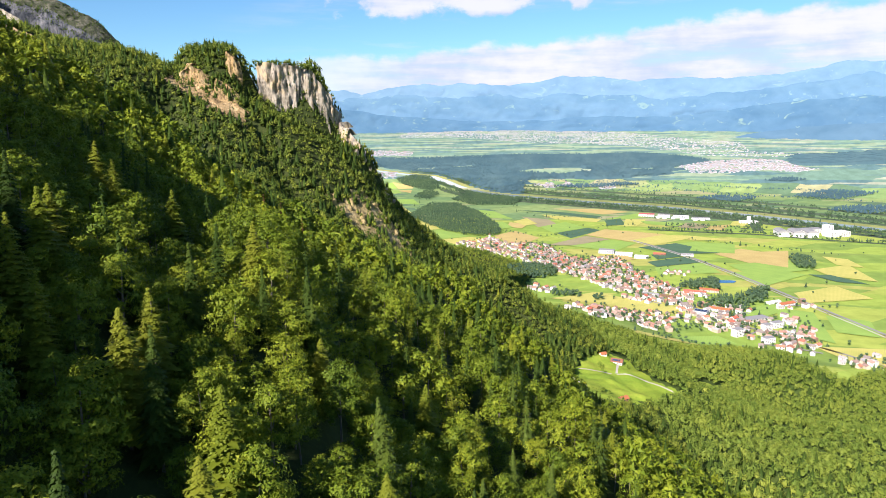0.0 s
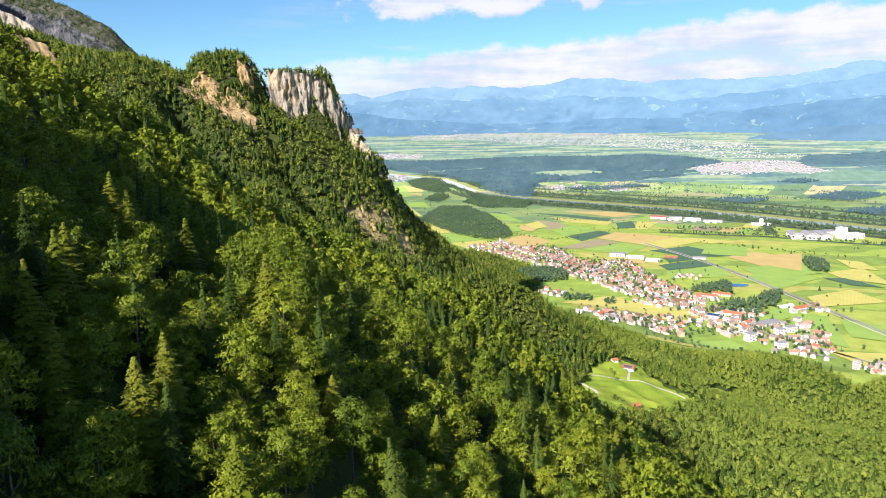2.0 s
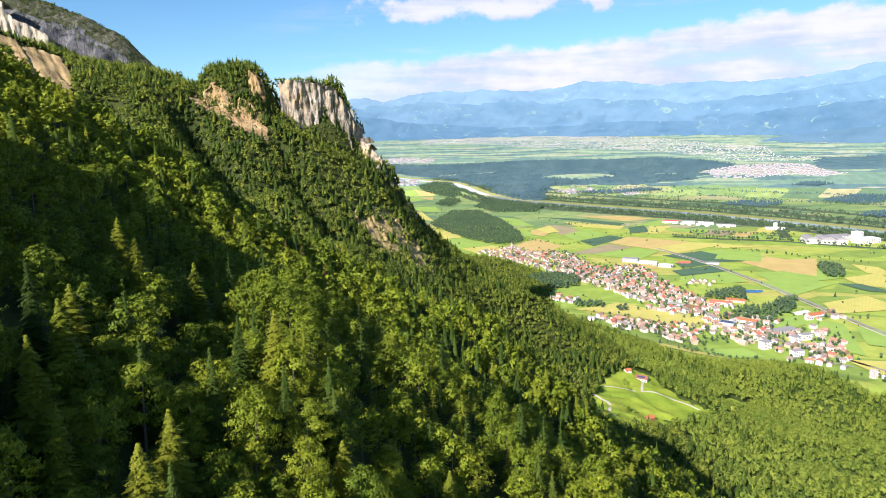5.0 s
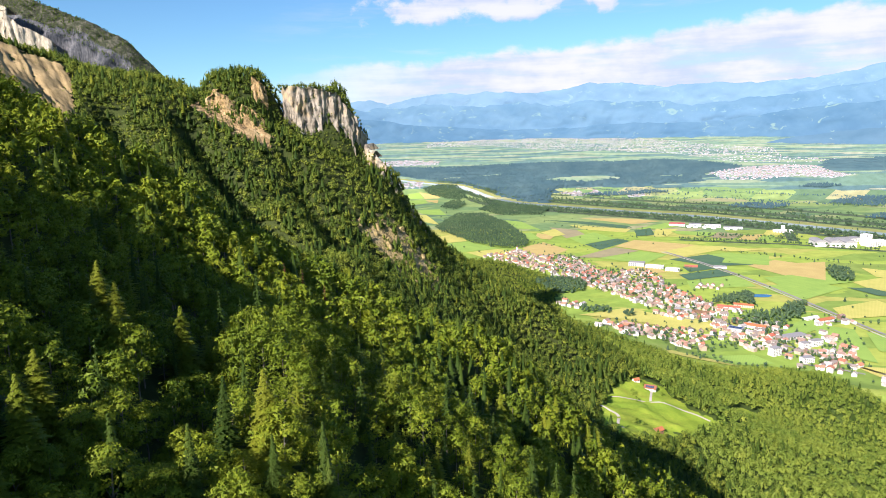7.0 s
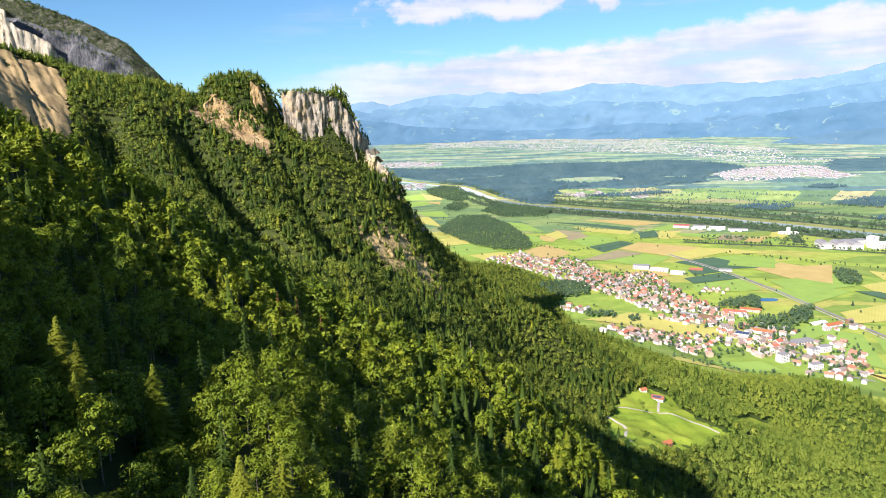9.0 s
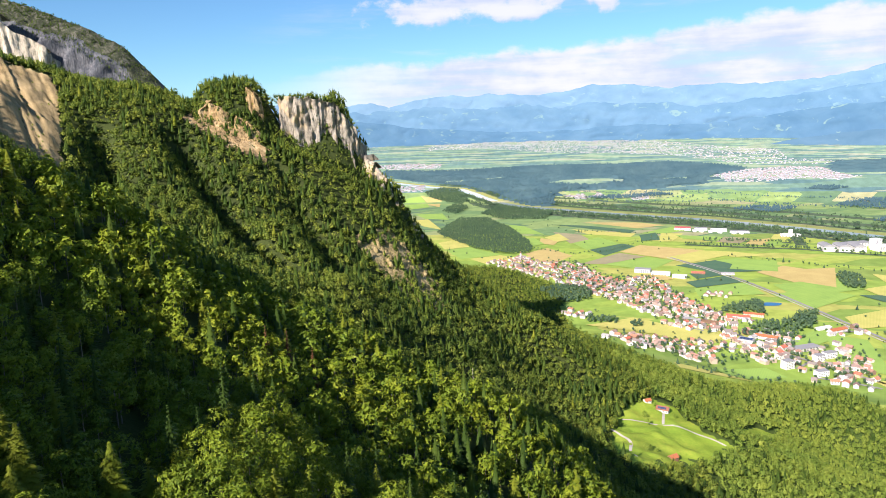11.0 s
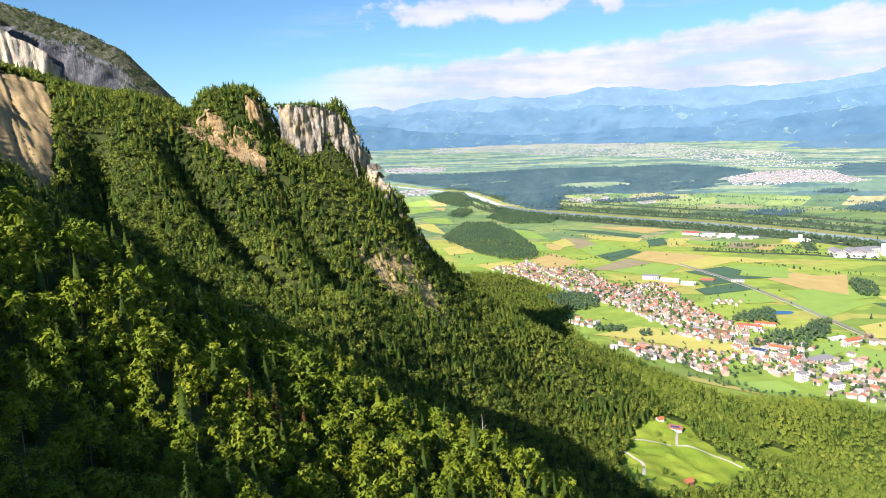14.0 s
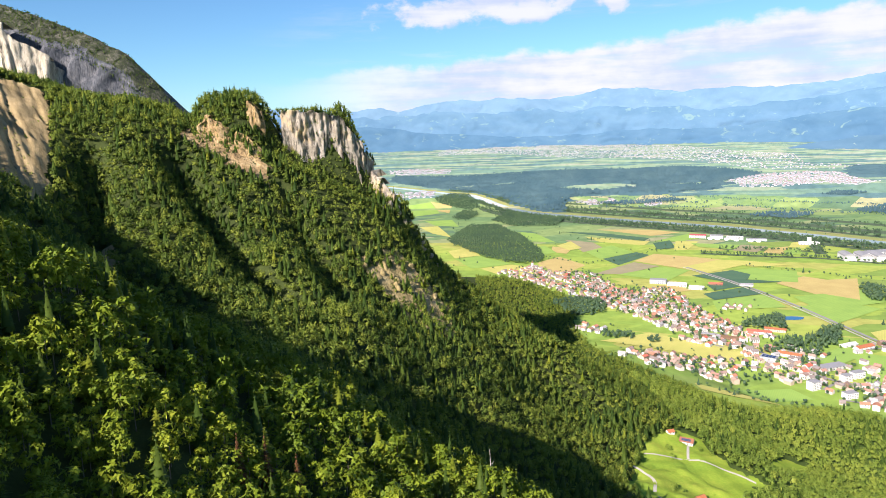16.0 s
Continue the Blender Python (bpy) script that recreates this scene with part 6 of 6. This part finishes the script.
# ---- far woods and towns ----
# blue-green colour and faint emission stand for haze over the far trees
far_wood = distance_haze_mat("far_wood", (0.038, 0.076, 0.092), (0.056, 0.098, 0.108), 0.01, 0.35)


def far_canopy(outline, step, seed, height, label, gaps=()):
    """A far wood: a bumpy sheet of crowns with a broken edge."""
    px, py = [p[0] for p in outline], [p[1] for p in outline]
    xx, yy = np.arange(min(px), max(px), step), np.arange(min(py), max(py), step * 1.6)
    X, Y = np.meshgrid(xx, yy)
    x, y = X.ravel(), Y.ravel()
    z = height * (0.55 + 0.6 * vnoise(x / step * 0.8, y / step * 0.5, seed)) * (0.7 + 0.5 * vnoise(x / 180, y / 180, seed + 2))
    f = grid_faces(len(xx), len(yy))
    cx, cy = x[f].mean(1), y[f].mean(1)
    wob = (fbm(cx / 120, cy / 120, seed + 4, 3) - 0.5) * 220
    keep = inside(cx + wob, cy - wob, outline)
    for gap in gaps:
        keep &= ~inside(cx + wob * 0.5, cy - wob * 0.5, gap)
    f = f[keep]
    edge = np.bincount(f.ravel(), minlength=len(x)) < 4
    z[edge] = 0.2
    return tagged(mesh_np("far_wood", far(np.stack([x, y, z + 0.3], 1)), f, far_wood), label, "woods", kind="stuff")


RIVER_FOREST = [(-791, 6196), (-803, 6723), (-261, 6526), (262, 6759), (820, 7007), (1448, 6904), (1932, 7124), (2228, 6564), (2314, 6020), (1978, 5711), (1740, 5258), (1518, 4756),
                (1125, 4563), (945, 4540), (744, 4591), (551, 4468), (465, 4040), (442, 3760), (300, 3830), (190, 4180), (70, 4720), (-180, 5190), (-540, 5680)]
GLADES = [[(500, 5173), (710, 5389), (1100, 5465), (1082, 5090), (857, 4822), (615, 4969)], [(-222, 5478), (-49, 5574), (-39, 5284), (-172, 5277)], [(62, 5694), (268, 5790), (264, 5528), (81, 5484)],
          [(1350, 5250), (1600, 5400), (1560, 5150), (1380, 5080)]]
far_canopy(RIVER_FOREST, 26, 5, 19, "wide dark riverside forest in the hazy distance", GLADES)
a, b = sow(RIVER_FOREST, 27, 98)
apart = ~np.any([inside(a, b, g) for g in GLADES], axis=0)
a, b = a[apart], b[apart]
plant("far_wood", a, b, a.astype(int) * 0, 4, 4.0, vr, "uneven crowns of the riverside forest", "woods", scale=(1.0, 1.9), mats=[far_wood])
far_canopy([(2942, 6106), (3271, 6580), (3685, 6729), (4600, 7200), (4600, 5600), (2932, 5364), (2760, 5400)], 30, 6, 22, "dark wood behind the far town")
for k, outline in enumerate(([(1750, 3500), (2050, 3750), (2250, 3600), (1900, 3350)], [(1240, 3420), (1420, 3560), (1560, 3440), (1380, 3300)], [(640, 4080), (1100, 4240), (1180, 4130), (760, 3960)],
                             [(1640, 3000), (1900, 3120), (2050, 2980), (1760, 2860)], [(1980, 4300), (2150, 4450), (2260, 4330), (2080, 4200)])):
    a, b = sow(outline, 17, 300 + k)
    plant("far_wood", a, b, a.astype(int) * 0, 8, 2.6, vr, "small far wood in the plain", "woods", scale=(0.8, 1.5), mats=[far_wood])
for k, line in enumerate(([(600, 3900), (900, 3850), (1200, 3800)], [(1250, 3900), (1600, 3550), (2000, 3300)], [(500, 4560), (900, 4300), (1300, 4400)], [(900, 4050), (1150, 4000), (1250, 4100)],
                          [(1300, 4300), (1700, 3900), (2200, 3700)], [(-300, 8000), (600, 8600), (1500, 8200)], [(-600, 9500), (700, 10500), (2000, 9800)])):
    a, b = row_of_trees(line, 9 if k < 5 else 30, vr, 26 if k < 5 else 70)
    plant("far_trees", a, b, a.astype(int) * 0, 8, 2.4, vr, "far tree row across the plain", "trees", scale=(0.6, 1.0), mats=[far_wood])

# house colours dulled towards grey-blue, so the haze sits in the paint
far_wall_hazed = varied("far_wall_hazed", [(0.0, (0.46, 0.47, 0.50)), (0.45, (0.34, 0.36, 0.40)), (0.75, (0.28, 0.29, 0.32))])
far_roof_hazed = varied("far_roof_hazed", [(0.0, (0.29, 0.22, 0.22)), (0.35, (0.24, 0.25, 0.28)), (0.55, (0.33, 0.25, 0.24)), (0.8, (0.40, 0.41, 0.44))])


def far_town(outline, count, seed, label, size=1.0):
    """A far town: many small gabled houses in one mesh."""
    rng = np.random.default_rng(seed)
    px, py = [p[0] for p in outline], [p[1] for p in outline]
    x, y = rng.uniform(min(px), max(px), count * 6), rng.uniform(min(py), max(py), count * 6)
    ok = inside(x, y, outline) & (rng.uniform(size=len(x)) < 0.15 + 1.2 * fbm(x / 240, y / 240, seed, 3))
    x, y = x[ok][:count], y[ok][:count]
    n = len(x)
    w, d, h = rng.uniform(9, 20, n) * size, rng.uniform(8, 13, n) * size, rng.uniform(4, 8, n) * size
    base = np.array([(-.5, -.5, 0), (.5, -.5, 0), (.5, .5, 0), (-.5, .5, 0), (-.5, -.5, 1), (.5, -.5, 1), (.5, .5, 1), (-.5, .5, 1), (-.5, 0, 1.5), (.5, 0, 1.5)])
    quads = np.array([(0, 1, 5, 4), (1, 2, 6, 5), (2, 3, 7, 6), (3, 0, 4, 7), (4, 5, 9, 8), (6, 7, 8, 9)])
    a = rng.uniform(0, 6.28, n)
    v = base[None] * np.stack([w, d, h], 1)[:, None]
    c, s = np.cos(a)[:, None], np.sin(a)[:, None]
    p = np.stack([v[..., 0] * c - v[..., 1] * s + x[:, None], v[..., 0] * s + v[..., 1] * c + y[:, None], v[..., 2]], -1)
    f = (quads[None] + (np.arange(n) * 10)[:, None, None]).reshape(-1, 4)
    ob = mesh_np("far_town", far(p.reshape(-1, 3)), f, [far_wall_hazed, far_roof_hazed], np.tile([0, 0, 0, 0, 1, 1], n), np.repeat(rng.uniform(size=n), 10))
    return tagged(ob, label, "town", kind="stuff")


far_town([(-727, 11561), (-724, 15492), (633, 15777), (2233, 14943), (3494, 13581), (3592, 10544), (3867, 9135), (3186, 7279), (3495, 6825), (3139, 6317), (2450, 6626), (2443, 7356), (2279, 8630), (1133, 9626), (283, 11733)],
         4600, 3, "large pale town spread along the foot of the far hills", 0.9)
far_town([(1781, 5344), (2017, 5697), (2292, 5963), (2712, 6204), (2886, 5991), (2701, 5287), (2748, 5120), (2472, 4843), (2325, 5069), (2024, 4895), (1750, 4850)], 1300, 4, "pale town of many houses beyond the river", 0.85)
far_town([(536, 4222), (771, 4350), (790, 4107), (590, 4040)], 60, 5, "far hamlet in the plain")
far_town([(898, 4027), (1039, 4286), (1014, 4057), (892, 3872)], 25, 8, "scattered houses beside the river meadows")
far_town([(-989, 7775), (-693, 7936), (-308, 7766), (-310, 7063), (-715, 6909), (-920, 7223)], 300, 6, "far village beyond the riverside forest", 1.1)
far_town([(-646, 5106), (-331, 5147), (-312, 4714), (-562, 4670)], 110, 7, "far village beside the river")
